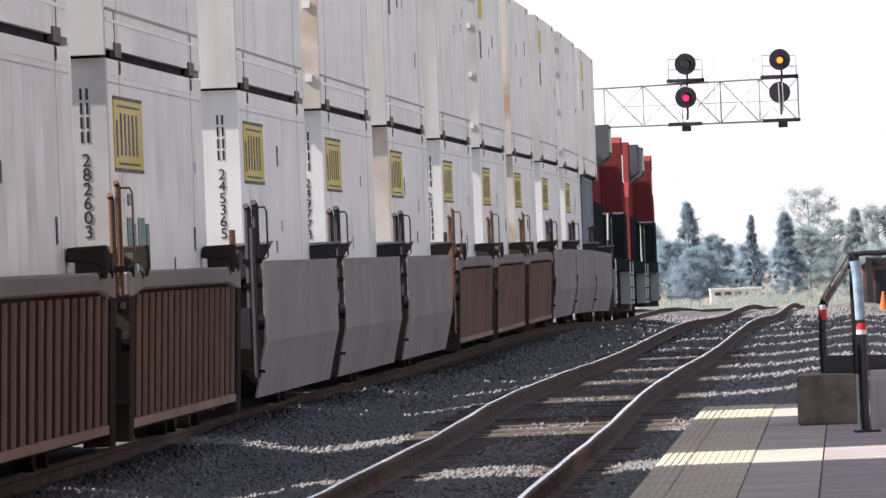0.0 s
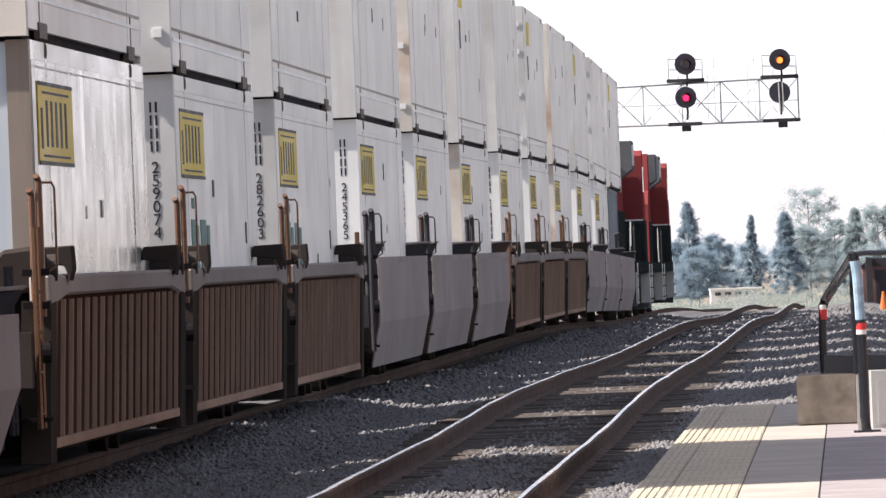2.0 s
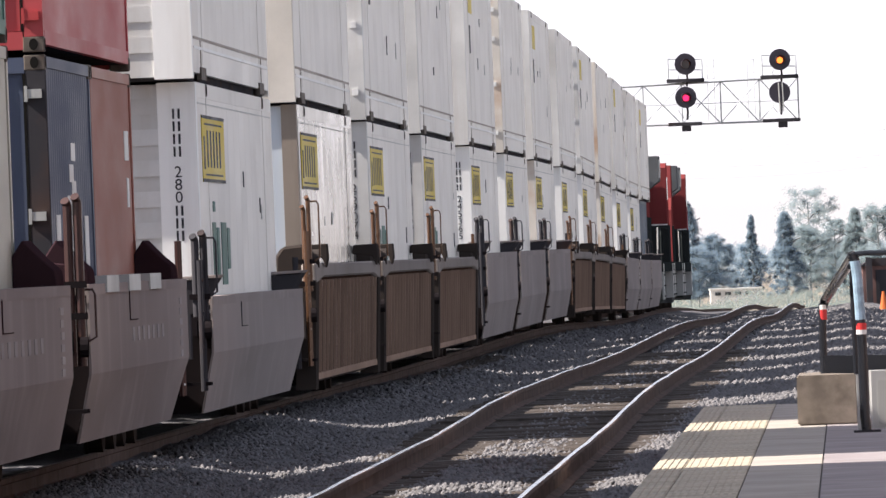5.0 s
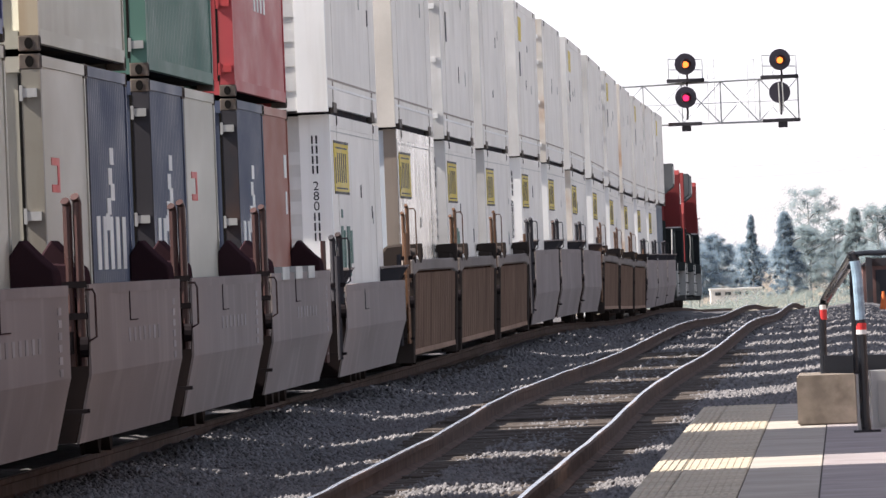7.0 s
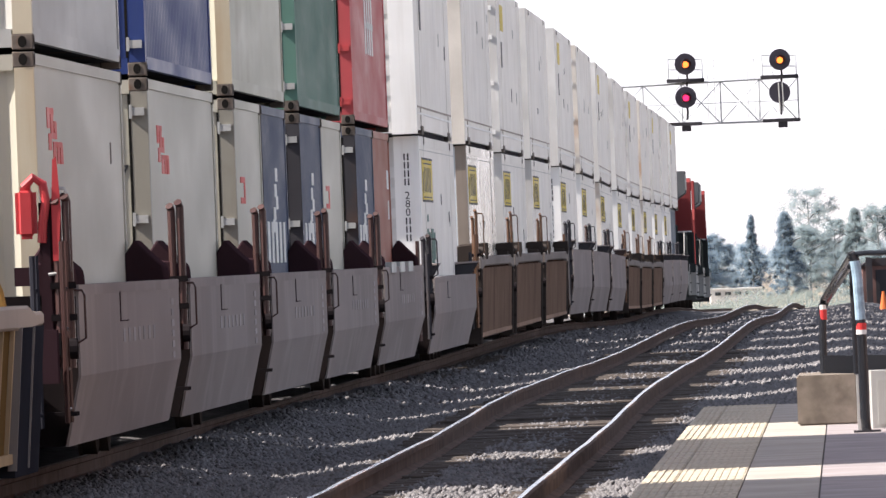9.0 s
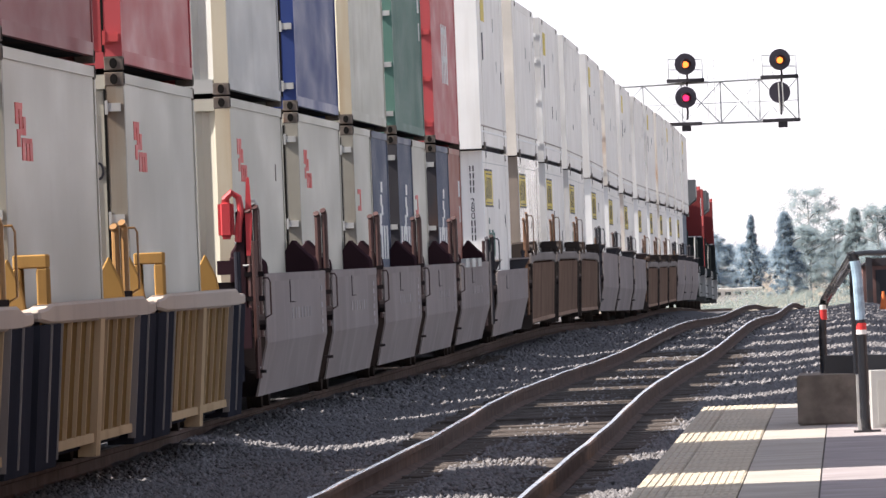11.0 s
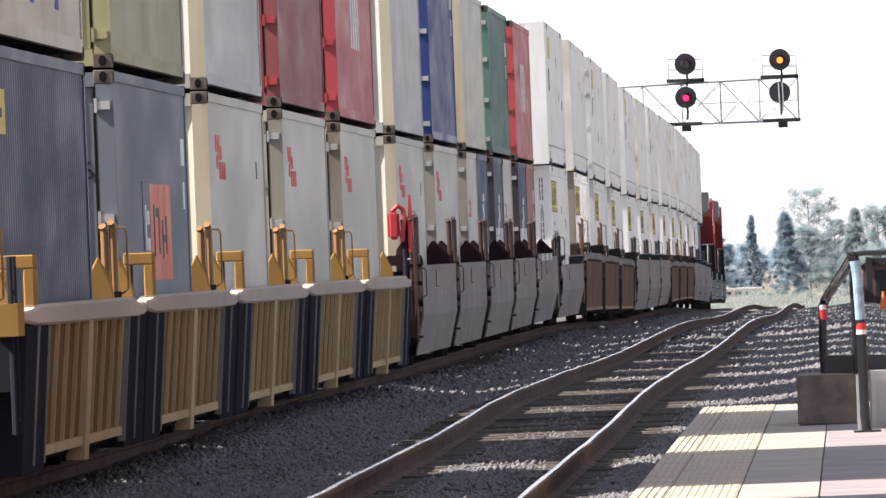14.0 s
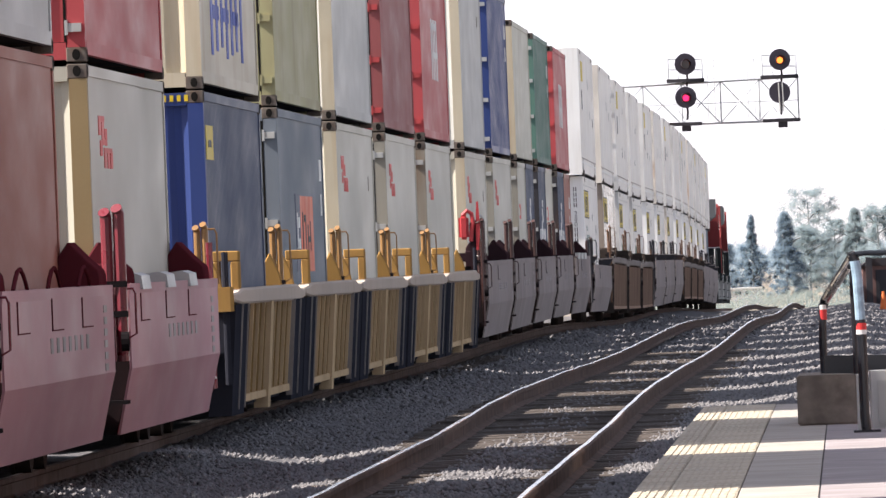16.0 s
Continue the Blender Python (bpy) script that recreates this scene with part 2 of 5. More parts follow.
    redlight=glow("red_signal_light", (1.0, 0.02, 0.10), 1.1),
    hose_red=mat("red_brake_wheel_paint", (0.46, 0.045, 0.05), 0.4, var=0.15, spec=0.4),
)


def leafy(m):
    """Thin leaves: they scatter light back and let part of it through."""
    N, K = m.node_tree.nodes, m.node_tree.links
    b = N["Principled BSDF"]
    tr = N.new("ShaderNodeBsdfTranslucent")
    src = b.inputs["Base Color"].links[0].from_socket
    K.new(src, tr.inputs["Color"])
    mx = N.new("ShaderNodeMixShader")
    mx.inputs[0].default_value = 0.65
    K.new(b.outputs[0], mx.inputs[1])
    K.new(tr.outputs[0], mx.inputs[2])
    # each spray is mostly clear: the sky shows through like haze
    air = N.new("ShaderNodeBsdfTransparent")
    gap = N.new("ShaderNodeMixShader")
    gap.inputs[0].default_value = 0.68
    K.new(mx.outputs[0], gap.inputs[1])
    K.new(air.outputs[0], gap.inputs[2])
    K.new(gap.outputs[0], N["Material Output"].inputs["Surface"])


leafy(M["leaf"])
leafy(M["leaf_pale"])
leafy(M["shrub"])


# ------------------------------------------------------------- mesh helpers
def box(bm, x0, x1, y0, y1, z0, z1):
    v = [bm.verts.new((x, y, z)) for z in (z0, z1) for x, y in ((x0, y0), (x1, y0), (x1, y1), (x0, y1))]
    for f in ((3, 2, 1, 0), (4, 5, 6, 7), (0, 1, 5, 4), (1, 2, 6, 5), (2, 3, 7, 6), (3, 0, 4, 7)):
        bm.faces.new([v[i] for i in f])
    return v


def prism(bm, poly, a0, a1, axis="y"):
    """A polygon of (x, z) pulled along y (axis y), of (y, z) along x (axis x), or of (x, y) along z."""
    def at(p, a):
        return {"y": (p[0], a, p[1]), "x": (a, p[0], p[1]), "z": (p[0], p[1], a)}[axis]
    A = [bm.verts.new(at(p, a0)) for p in poly]
    B = [bm.verts.new(at(p, a1)) for p in poly]
    n = len(poly)
    faces = [bm.faces.new(A), bm.faces.new(B[::-1])]
    faces += [bm.faces.new((A[i], B[i], B[(i + 1) % n], A[(i + 1) % n])) for i in range(n)]
    bmesh.ops.recalc_face_normals(bm, faces=faces)


def tube(bm, pts, r, seg=8):
    """A round bar through the points."""
    pts = [Vector(p) for p in pts]
    rings = []
    for i, p in enumerate(pts):
        d = (pts[min(i + 1, len(pts) - 1)] - pts[max(i - 1, 0)]).normalized()
        a = d.orthogonal().normalized() if not rings else (side - d * side.dot(d)).normalized()
        side = a
        b = d.cross(a)
        rings.append([bm.verts.new(p + (a * math.cos(2 * math.pi * k / seg) + b * math.sin(2 * math.pi * k / seg)) * r) for k in range(seg)])
    for A, B in zip(rings, rings[1:]):
        for k in range(seg):
            bm.faces.new((A[k], A[(k + 1) % seg], B[(k + 1) % seg], B[k]))
    bm.faces.new(rings[0][::-1])
    bm.faces.new(rings[-1])


def disc(bm, c, r, d, axis="y", seg=24):
    """A round plate of thickness d, centred on c."""
    n = {"x": Vector((1, 0, 0)), "y": Vector((0, 1, 0)), "z": Vector((0, 0, 1))}[axis] * d / 2
    tube(bm, [Vector(c) - n, Vector(c) + n], r, seg)


def part(name, bm, material, parent=None, label=""):
    me = bpy.data.meshes.new(name)
    bm.to_mesh(me)
    bm.free()
    ob = new(name, me)
    me.materials.append(M[material])
    ob.parent = parent
    if label:
        ob["label"] = label
    return ob


def part_of(name, fill, material, parent=None, label=""):
    bm = bmesh.new()
    fill(bm)
    return part(name, bm, material, parent, label)


def boxes(name, material, parent, *dims, label=""):
    bm = bmesh.new()
    for d in dims:
        box(bm, *d)
    return part(name, bm, material, parent, label)


def again(ob, m):
    """A second object on the same mesh, under the same parent."""
    o = ob.copy()
    scene.collection.objects.link(o)
    o.matrix_basis = m
    return o


# ------------------------------------------------------------- the line of the track
PX = (-0.0672, 0.0740, 6.2229, 0.0548)             # the train's right side, over (y - 200) / 200
KNOTS = (60.0, 150.0, 220.0, 290.0, 360.0, 450.0, 560.0)
LEVEL = (0.022, -0.027, -0.068, -0.126, -0.473, -0.691, -1.351)
HALF = 1.28
SPACING = 4.35
SPEED = 15.952


def natural(k, v, x):
    k, v = np.array(k), np.array(v)
    n, h = len(k), np.diff(k)
    A, b = np.eye(n), np.zeros(n)
    for i in range(1, n - 1):
        A[i, i - 1], A[i, i], A[i, i + 1] = h[i - 1], 2 * (h[i - 1] + h[i]), h[i]
        b[i] = 6 * ((v[i + 1] - v[i]) / h[i] - (v[i] - v[i - 1]) / h[i - 1])
    m = np.linalg.solve(A, b)
    i = np.clip(np.searchsorted(k, x) - 1, 0, n - 2)
    p, q = k[i + 1] - x, x - k[i]
    return (m[i] * p**3 + m[i + 1] * q**3) / (6 * h[i]) + (v[i] / h[i] - m[i] * h[i] / 6) * p + (v[i + 1] / h[i] - m[i + 1] * h[i] / 6) * q


def level(y):
    """Height of the rail's top along the line."""
    y = np.asarray(y, float)
    z = natural(KNOTS, LEVEL, np.clip(y, 60, 560))
    return np.where(y > 560, LEVEL[-1] - 0.0054 * (np.clip(y, 560, 1400) - 560), np.where(y < 60, LEVEL[0], z))


def side_x(y):
    return np.polyval(PX, (np.asarray(y, float) - 200) / 200)


def centre_x(y):
    return side_x(y) - HALF


GY = np.linspace(-320, 900, 2441)
GX = centre_x(GY)
GZ = level(GY)
GS = np.concatenate([[0], np.cumsum(np.hypot(np.diff(GX), np.diff(GY)))])
GS = GS - np.interp(20.0, GY, GS)


def along(s):
    """The pose on the train's track, s metres along it."""
    x, y, z = (float(np.interp(s, GS, g)) for g in (GX, GY, GZ))
    x2, y2, z2 = (float(np.interp(s + 2, GS, g)) for g in (GX, GY, GZ))
    x1, y1, z1 = (float(np.interp(s - 2, GS, g)) for g in (GX, GY, GZ))
    return pose(x, y, z, math.degrees(math.atan2(z2 - z1, y2 - y1)), 0, -math.degrees(math.atan2(x2 - x1, y2 - y1)))


def near_level(y):
    """The near track's own level, with its worn dips."""
    y = np.asarray(y, float)
    d = np.interp(y, [60, 90, 120, 137, 148, 160, 174, 195, 215, 250, 290, 335, 412], [-0.03, -0.03, -0.01, 0.055, 0.068, 0.05, 0.034, -0.02, -0.05, -0.062, -0.048, -0.02, 0.0])
    return level(y) + d


def near_x(y):
    y = np.asarray(y, float)
    return centre_x(y) + SPACING


def spot(u, v, d):
    """The point d metres ahead that lies on the line of sight through (u, v) of a view 1568 wide."""
    a, b = u - 784, v - 441
    a, b = a * math.cos(LEAN) - b * math.sin(LEAN), a * math.sin(LEAN) + b * math.cos(LEAN)
    return Vector((a * d / LONG, d, EYE - (b + 2.6) * d / LONG))


# ------------------------------------------------------------- ground
def mesh_ob(name, verts, faces, material, smooth=False):
    me = bpy.data.meshes.new(name)
    me.from_pydata([tuple(v) for v in verts], [], [tuple(f) for f in faces])
    me.materials.append(M[material])
    if smooth:
        me.polygons.foreach_set("use_smooth", [True] * len(me.polygons))
    return new(name, me)


def bed(y, o):
    """Ballast height at distance o from the near track's centre."""
    h = -0.198 - 0.045 * np.exp(-((np.abs(o) - 0.75) / 0.35) ** 4)
    h = h + 0.028 * np.clip((128 - y) / 14, 0, 1) * (np.abs(o) < 1.5)
    h = h + 0.12 * np.exp(-((o - 3.0) / 0.8) ** 2) - 0.10 * np.exp(-((o + 2.2) / 0.7) ** 2)
    h = h + 0.06 * np.exp(-((o + 4.35) / 1.8) ** 4)     # the main track lies deeper in its stone
    h = np.where(o < -9, h - 0.05 * np.clip(-9 - o, 0, 20), h)
    h = np.where(o > 14, h - 0.02 * np.clip(o - 14, 0, 20), h)
    return h


def ground():
    ys = np.concatenate([np.arange(-330, 40, 10), np.arange(40, 260, 1.0), np.arange(260, 700, 5), np.arange(700, 1500, 40), np.geomspace(1500, 4800, 14)])
    os_ = np.concatenate([[-3200, -1200, -400, -120, -40, -20, -12], np.arange(-8, 8.01, 0.2), [9, 10, 12, 16, 25, 45, 120, 400, 1200, 3200]])
    Yg, Og = np.meshgrid(ys, os_, indexing="ij")
    mid = near_x(np.minimum(Yg, 900)) + np.clip(Yg - 900, 0, 5000) * 0.028
    Xg = mid + Og
    Zg = near_level(Yg) + bed(Yg, Og)
    rng = np.random.default_rng(3)
    Zg = Zg + np.where(np.abs(Og) < 8.1, rng.normal(0, 0.012, Zg.shape), 0)
    n, k = Yg.shape
    idx = np.arange(n * k).reshape(n, k)
    F = np.stack([idx[:-1, :-1], idx[:-1, 1:], idx[1:, 1:], idx[1:, :-1]], -1).reshape(-1, 4)
    V = np.stack([Xg, Yg, Zg], -1).reshape(-1, 3)
    g = mesh_ob("ground", V, F.tolist(), "ballast", True)
    g.data.materials.append(M["dirt"])
    far = (Yg[:-1, :-1] > 720) | (np.abs(Og[:-1, :-1]) > 10)
    g.data.polygons.foreach_set("material_index", far.reshape(-1).astype(int))
    return tagged(g, "grey crushed stone ballast around the tracks, dry ground beyond", "ground", kind="structure")


ground()


def stones():
    """Loose ballast stones: one mesh of small uneven lumps."""
    rng = np.random.default_rng(11)
    pts = []
    for y0, y1, n, o0, o1, size in ((66, 110, 52000, -3.5, 1.8, 0.024), (110, 160, 46000, -3.5, 5.5, 0.025), (160, 260, 30000, -3.4, 7.5, 0.034), (260, 430, 16000, -3.4, 7.5, 0.042)):
        y = rng.uniform(y0, y1, n)
        o = rng.uniform(o0, o1, n)
        keep = (np.abs(o) > 0.72) | (rng.uniform(0, 1, n) < 0.45)
        y, o, n = y[keep], o[keep], int(keep.sum())
        pts.append(np.stack([y, o, rng.uniform(0.6, 1.5, n) * size], 1))
    P = np.concatenate(pts)
    y, o, r = P.T
    x = near_x(y) + o
    z = near_level(y) + bed(y, o) + r * 0.25
    base = np.array([(1, 0, 0), (0, 1, 0), (-1, 0, 0), (0, -1, 0), (0, 0, 0.8), (0, 0, -0.8)], float)
    n = len(P)
    a = rng.uniform(0, 6.28, n)
    jit = rng.uniform(0.6, 1.3, (n, 6, 1))
    q = base[None] * jit + rng.normal(0, 0.18, (n, 6, 3))
    c, s = np.cos(a)[:, None], np.sin(a)[:, None]
    q = np.stack([q[..., 0] * c - q[..., 1] * s, q[..., 0] * s + q[..., 1] * c, q[..., 2]], -1) * r[:, None, None]
    V = (q + np.stack([x, y, z], 1)[:, None]).reshape(-1, 3)
    f = np.array([(0, 1, 4), (1, 2, 4), (2, 3, 4), (3, 0, 4), (1, 0, 5), (2, 1, 5), (3, 2, 5), (0, 3, 5)])
    F = (f[None] + 6 * np.arange(n)[:, None, None]).reshape(-1, 3)
    me = bpy.data.meshes.new("ballast_stones")
    me.vertices.add(len(V)), me.loops.add(F.size), me.polygons.add(len(F))
    me.vertices.foreach_set("co", V.ravel())
    me.loops.foreach_set("vertex_index", F.ravel())
    me.polygons.foreach_set("loop_start", np.arange(0, F.size, 3))
    me.update()
    me.materials.append(M["stone"])
    return tagged(new("ballast_stones", me), "loose angular grey crushed stones between the rails", "gravel", kind="stuff")


stones()


def sweep(name, prof, xs, ys, zs, material, parent=None):
    """A profile of (x, z) carried along a line in plan."""
    n = len(prof)
    V = [(x + px, y, z + pz) for x, y, z in zip(xs, ys, zs) for px, pz in prof]
    F = [(i * n + k, i * n + (k + 1) % n, (i + 1) * n + (k + 1) % n, (i + 1) * n + k) for i in range(len(ys) - 1) for k in range(n)]
    ob = mesh_ob(name, V, F, material)
    ob.parent = parent
    return ob


WEB = [(0.026, 0.0), (0.036, -0.010), (0.036, -0.042), (0.012, -0.055), (0.010, -0.14), (0.07, -0.165), (0.07, -0.175), (-0.07, -0.175), (-0.07, -0.165), (-0.010, -0.14), (-0.012, -0.055), (-0.036, -0.042), (-0.036, -0.010), (-0.026, 0.0)]
HEAD = [(0.012, 0.0015), (0.016, -0.004), (-0.024, -0.004), (-0.02, 0.0015)]


def track(label, xf, zf, wob, seed, top="rail_top"):
    ys = np.concatenate([np.arange(-120, 60, 10), np.arange(60, 320, 1.0), np.arange(320, 900, 5)])
    root = tagged(new("railway_track"), label, "track", kind="structure")
    rng = np.random.default_rng(seed)
    for side in (-1, 1):
        dip = np.zeros_like(ys)
        if wob:
            for yj in np.arange(70 + 6 * (side > 0), 500, 11.9):
                dip -= wob * rng.uniform(0.2, 1.3) * np.exp(-((ys - yj) / 2.4) ** 2)
        lat = wob * 0.35 * np.sin(ys / 7.0 + side)
        xs, zs = xf(ys) + side * 0.7525 + lat, zf(ys) + dip
        web = sweep("rail", WEB, xs, ys, zs, "rail_web", root)
        web["label"] = "rusty steel rail"
        head = sweep("rail_head", HEAD, xs, ys, zs, top, web)
        head["label"] = "polished running surface"
    me = None
    for i, y in enumerate(np.arange(62, 230, 0.56)):
        x, z = float(xf(y)), float(zf(y))
        if me is None:
            bm = bmesh.new()
            box(bm, -1.3, 1.3, -0.115, 0.115, -0.36, -0.172)
            bmesh.ops.bevel(bm, geom=bm.edges[:], offset=0.012, segments=1, affect="EDGES")
            t = part("tie", bm, "tie", root)
            me = t.data
        else:
            t = new("tie", me)
            t.parent = root
        t.matrix_basis = pose(x + rng.normal(0, 0.02), float(y), z + rng.normal(0.0, 0.006), 0, 0, rng.normal(0, 0.8))
    return root


track("main track with rusty rails under the freight train", centre_x, level, 0.0, 1, "rail_shaded")
track("near track with bright worn rails, wooden ties and low joints", near_x, near_level, 0.007, 2)


# ------------------------------------------------------------- platform and its fittings
PLAT = 0.22


def plat_x(y, o):
    """A line o metres in from the platform's edge."""
    return side_x(y) + 4.79 + o


def platform():
    root = tagged(new("platform"), "low station platform of concrete with a worn yellow tactile strip and clay pavers", "platform", kind="structure")
    y0, y1 = 30.0, 113.0
    ys = np.linspace(y0, y1, 50)

    def slab(name, o0, o1, z0, z1, material, label, a=y0, b=y1, under=root):
        yy = np.linspace(a, b, max(2, int((b - a) / 2)))
        V = []
        for y in yy:
            x0, x1 = float(plat_x(y, o0)), float(plat_x(y, o1))
            V += [(x0, y, z0), (x1, y, z0), (x1, y, z1), (x0, y, z1)]
        n = len(yy)
        F = [(4 * i + k, 4 * i + (k + 1) % 4, 4 * i + 4 + (k + 1) % 4, 4 * i + 4 + k) for i in range(n - 1) for k in range(4)]
        F += [(3, 2, 1, 0), tuple(4 * (n - 1) + k for k in range(4))]
        ob = mesh_ob(name, V, F, material)
        ob.parent = under
        if label:
            ob["label"] = label
        return ob

    slab("base", 0.02, 14.0, -0.4, PLAT - 0.06, "concrete", "concrete platform base")
    slab("joint_bed", 0.02, 14.0, PLAT - 0.06, PLAT - 0.012, "joint", "dark joints")
    # concrete panels between the tactile strip and the pavers
    L = 1.22
    y = 60.0
    while y < y1 - 0.3:
        e = min(y + L, y1)
        slab("tactile_tile", 0.0, 0.197, PLAT - 0.06, PLAT - 0.002, "tactile", "", y + 0.006, e - 0.006)
        slab("tactile_tile", 0.205, 0.402, PLAT - 0.06, PLAT, "tactile", "", y + 0.006, e - 0.006)
        slab("tactile_tile", 0.41, 0.607, PLAT - 0.06, PLAT, "tactile", "", y + 0.006, e - 0.006)
        slab("concrete_panel", 0.615, 1.06, PLAT - 0.06, PLAT - 0.003, "concrete", "", y + 0.004, e - 0.004)
        y += L
    # raised bars of the tactile strip
    bm = bmesh.new()
    for r in range(13):
        o = 0.025 + r * 0.0455
        for i in range(0, 28):
            a = 60 + i * 2.44
            b = min(a + 2.40, y1)
            if b - a < 0.3:
                continue
            xa, xb = float(plat_x(a, o)), float(plat_x(b, o))
            v = [bm.verts.new(p) for p in ((xa, a, PLAT - 0.01), (xa + 0.030, a, PLAT - 0.01), (xa + 0.026, a, PLAT + 0.003), (xa + 0.004, a, PLAT + 0.003),
                                           (xb, b, PLAT - 0.01), (xb + 0.030, b, PLAT - 0.01), (xb + 0.026, b, PLAT + 0.003), (xb + 0.004, b, PLAT + 0.003))]
            for f in ((0, 1, 2, 3), (7, 6, 5, 4), (0, 4, 5, 1), (1, 5, 6, 2), (2, 6, 7, 3), (3, 7, 4, 0)):
                bm.faces.new([v[j] for j in f])
    tagged(part("tactile_bars", bm, "tactile", root, "raised worn yellow bars"), kind="stuff")
    # pavers beyond
    y = 60.0
    while y < y1 - 0.2:
        e = min(y + 1.22, y1)
        for c in range(5):
            o = 1.07 + c * 0.61
            slab("paver", o, o + 0.602, PLAT - 0.06, PLAT - 0.002, "paver", "", y + 0.004, e - 0.004)
        y += 1.22
    slab("paving_field", 4.13, 14.0, PLAT - 0.06, PLAT - 0.002, "paver", "plain clay paving")
    return root


platform()


def unseen_wall():
    """A plain brick front along the back of the platform: unseen, added to dim the train's side."""
    root = boxes("wall_station", "brick", None, (10.0, 10.5, -40.0, 116.0, -0.3, 6.5))
    return tagged(root, "plain brick wall out of view, added to dim the train's side", "wall", kind="structure")


unseen_wall()


def concrete_block():
    root = tagged(new("concrete_block"), "stained pale concrete plinth on the platform under the handrail", "concrete block")
    root.matrix_basis = pose(2.83, 99.8, PLAT - 0.002, 0, 0, -1.8)
    bm = bmesh.new()
    box(bm, -0.225, 0.225, 0, 2.2, 0, 0.372)
    bmesh.ops.bevel(bm, geom=bm.edges[:], offset=0.012, segments=2, affect="EDGES")
    part("block", bm, "old_concrete", root)
    return root


concrete_block()


def handrail():
    """Black pipe guard: a front hoop, a sloping pair of pipes, a back post on the plinth, and toe panels."""
    root = tagged(new("handrail"), "glossy black pipe handrail with red and white reflective tape", "handrail")
    w = spot
    F, B = 95.4, 100.9
    part_of("front_post", lambda b: tube(b, [w(1534, 763, F), w(1531, 740, F), w(1525, 600, F), w(1521, 540, F), w(1517, 490, F), w(1512, 460, F), w(1507, 452, F)], 0.036, 12), "black_paint", root)
    part_of("sleeve", lambda b: tube(b, [w(1522.6, 566, F), w(1521, 540, F), w(1517, 490, F), w(1512.5, 462, F)], 0.0375, 12), "sleeve", root, "pale blue length of the front post")
    part_of("top_rail", lambda b: tube(b, [w(1508, 451, F), w(1530, 448, F), w(1600, 447, F), w(1700, 446, F)], 0.020, 10), "black_paint", root)
    part_of("sloping_rail", lambda b: tube(b, [w(1513, 447, F), w(1506, 450, F), w(1456, 530, B), w(1452, 543, B)], 0.020, 10), "black_paint", root)
    part_of("sloping_rail", lambda b: tube(b, [w(1511, 466, F), w(1504, 472, F), w(1463, 534, B), w(1460, 545, B)], 0.020, 10), "black_paint", root)
    part_of("back_post", lambda b: tube(b, [w(1455, 538, B), w(1456, 600, B), w(1459, 664, B)], 0.030, 12), "black_paint", root)
    part_of("inner_post", lambda b: tube(b, [w(1507, 470, 98), w(1511, 560, 98), w(1516, 662, 98)], 0.022, 10), "black_paint", root)
    for a, c, v0, v1, d in ((1459, 1520, 661, 629, 99.9), (1531, 1660, 656, 628, 98.0)):
        p = [w(a, v0, d), w(c, v0, d), w(c, v1, d), w(a, v1, d)]
        part_of("toe_panel", lambda b: prism(b, [(q.x, q.z) for q in p], d - 0.02, d + 0.02, "y"), "black_paint", root)
    q = w(1534, 763, F)
    boxes("base_plate", "charcoal", root, (q.x - 0.09, q.x + 0.10, q.y - 0.1, q.y + 0.1, PLAT - 0.002, PLAT + 0.012))
    for u, v, half, r, d, m in ((1456, 557, 9, 0.0315, B, "tape_red"), (1455.6, 544, 4, 0.0312, B, "tape_white"), (1524, 578, 6, 0.0375, F, "tape_red"), (1524.4, 588, 4, 0.0372, F, "tape_white")):
        part_of("tape", lambda b: tube(b, [w(u + half * 0.035, v + half, d), w(u - half * 0.035, v - half, d)], r, 14), m, root, "red reflective tape" if m == "tape_red" else "white reflective tape")
    return root


handrail()


def bracket_post():
    root = tagged(new("bracket_post"), "pale bolted aluminium bracket post beside the plinth", "post")
    q = spot(1526, 765, 96.4)
    root.matrix_basis = pose(q.x, 96.4, PLAT - 0.002)
    boxes("post", "alu", root, (-0.03, 0.026, -0.03, 0.03, 0, 0.40))
    boxes("bolt", "charcoal", root, (-0.01, 0.03, -0.045, -0.03, 0.24, 0.27))
    boxes("bolt", "charcoal", root, (-0.01, 0.03, -0.045, -0.03, 0.10, 0.13))


bracket_post()


def utility_box():
    root = tagged(new("utility_box"), "pale metal box with a framed door on the platform", "utility box")
    q = spot(1545, 760, 97.0)
    root.matrix_basis = pose(q.x, 97.0, PLAT - 0.002)
    boxes("body", "alu", root, (0.0, 0.6, 0.0, 0.5, 0, 0.42))
    boxes("door", "grey", root, (0.045, 0.56, -0.012, 0.0, 0.03, 0.35), label="recessed grey door panel")


utility_box()


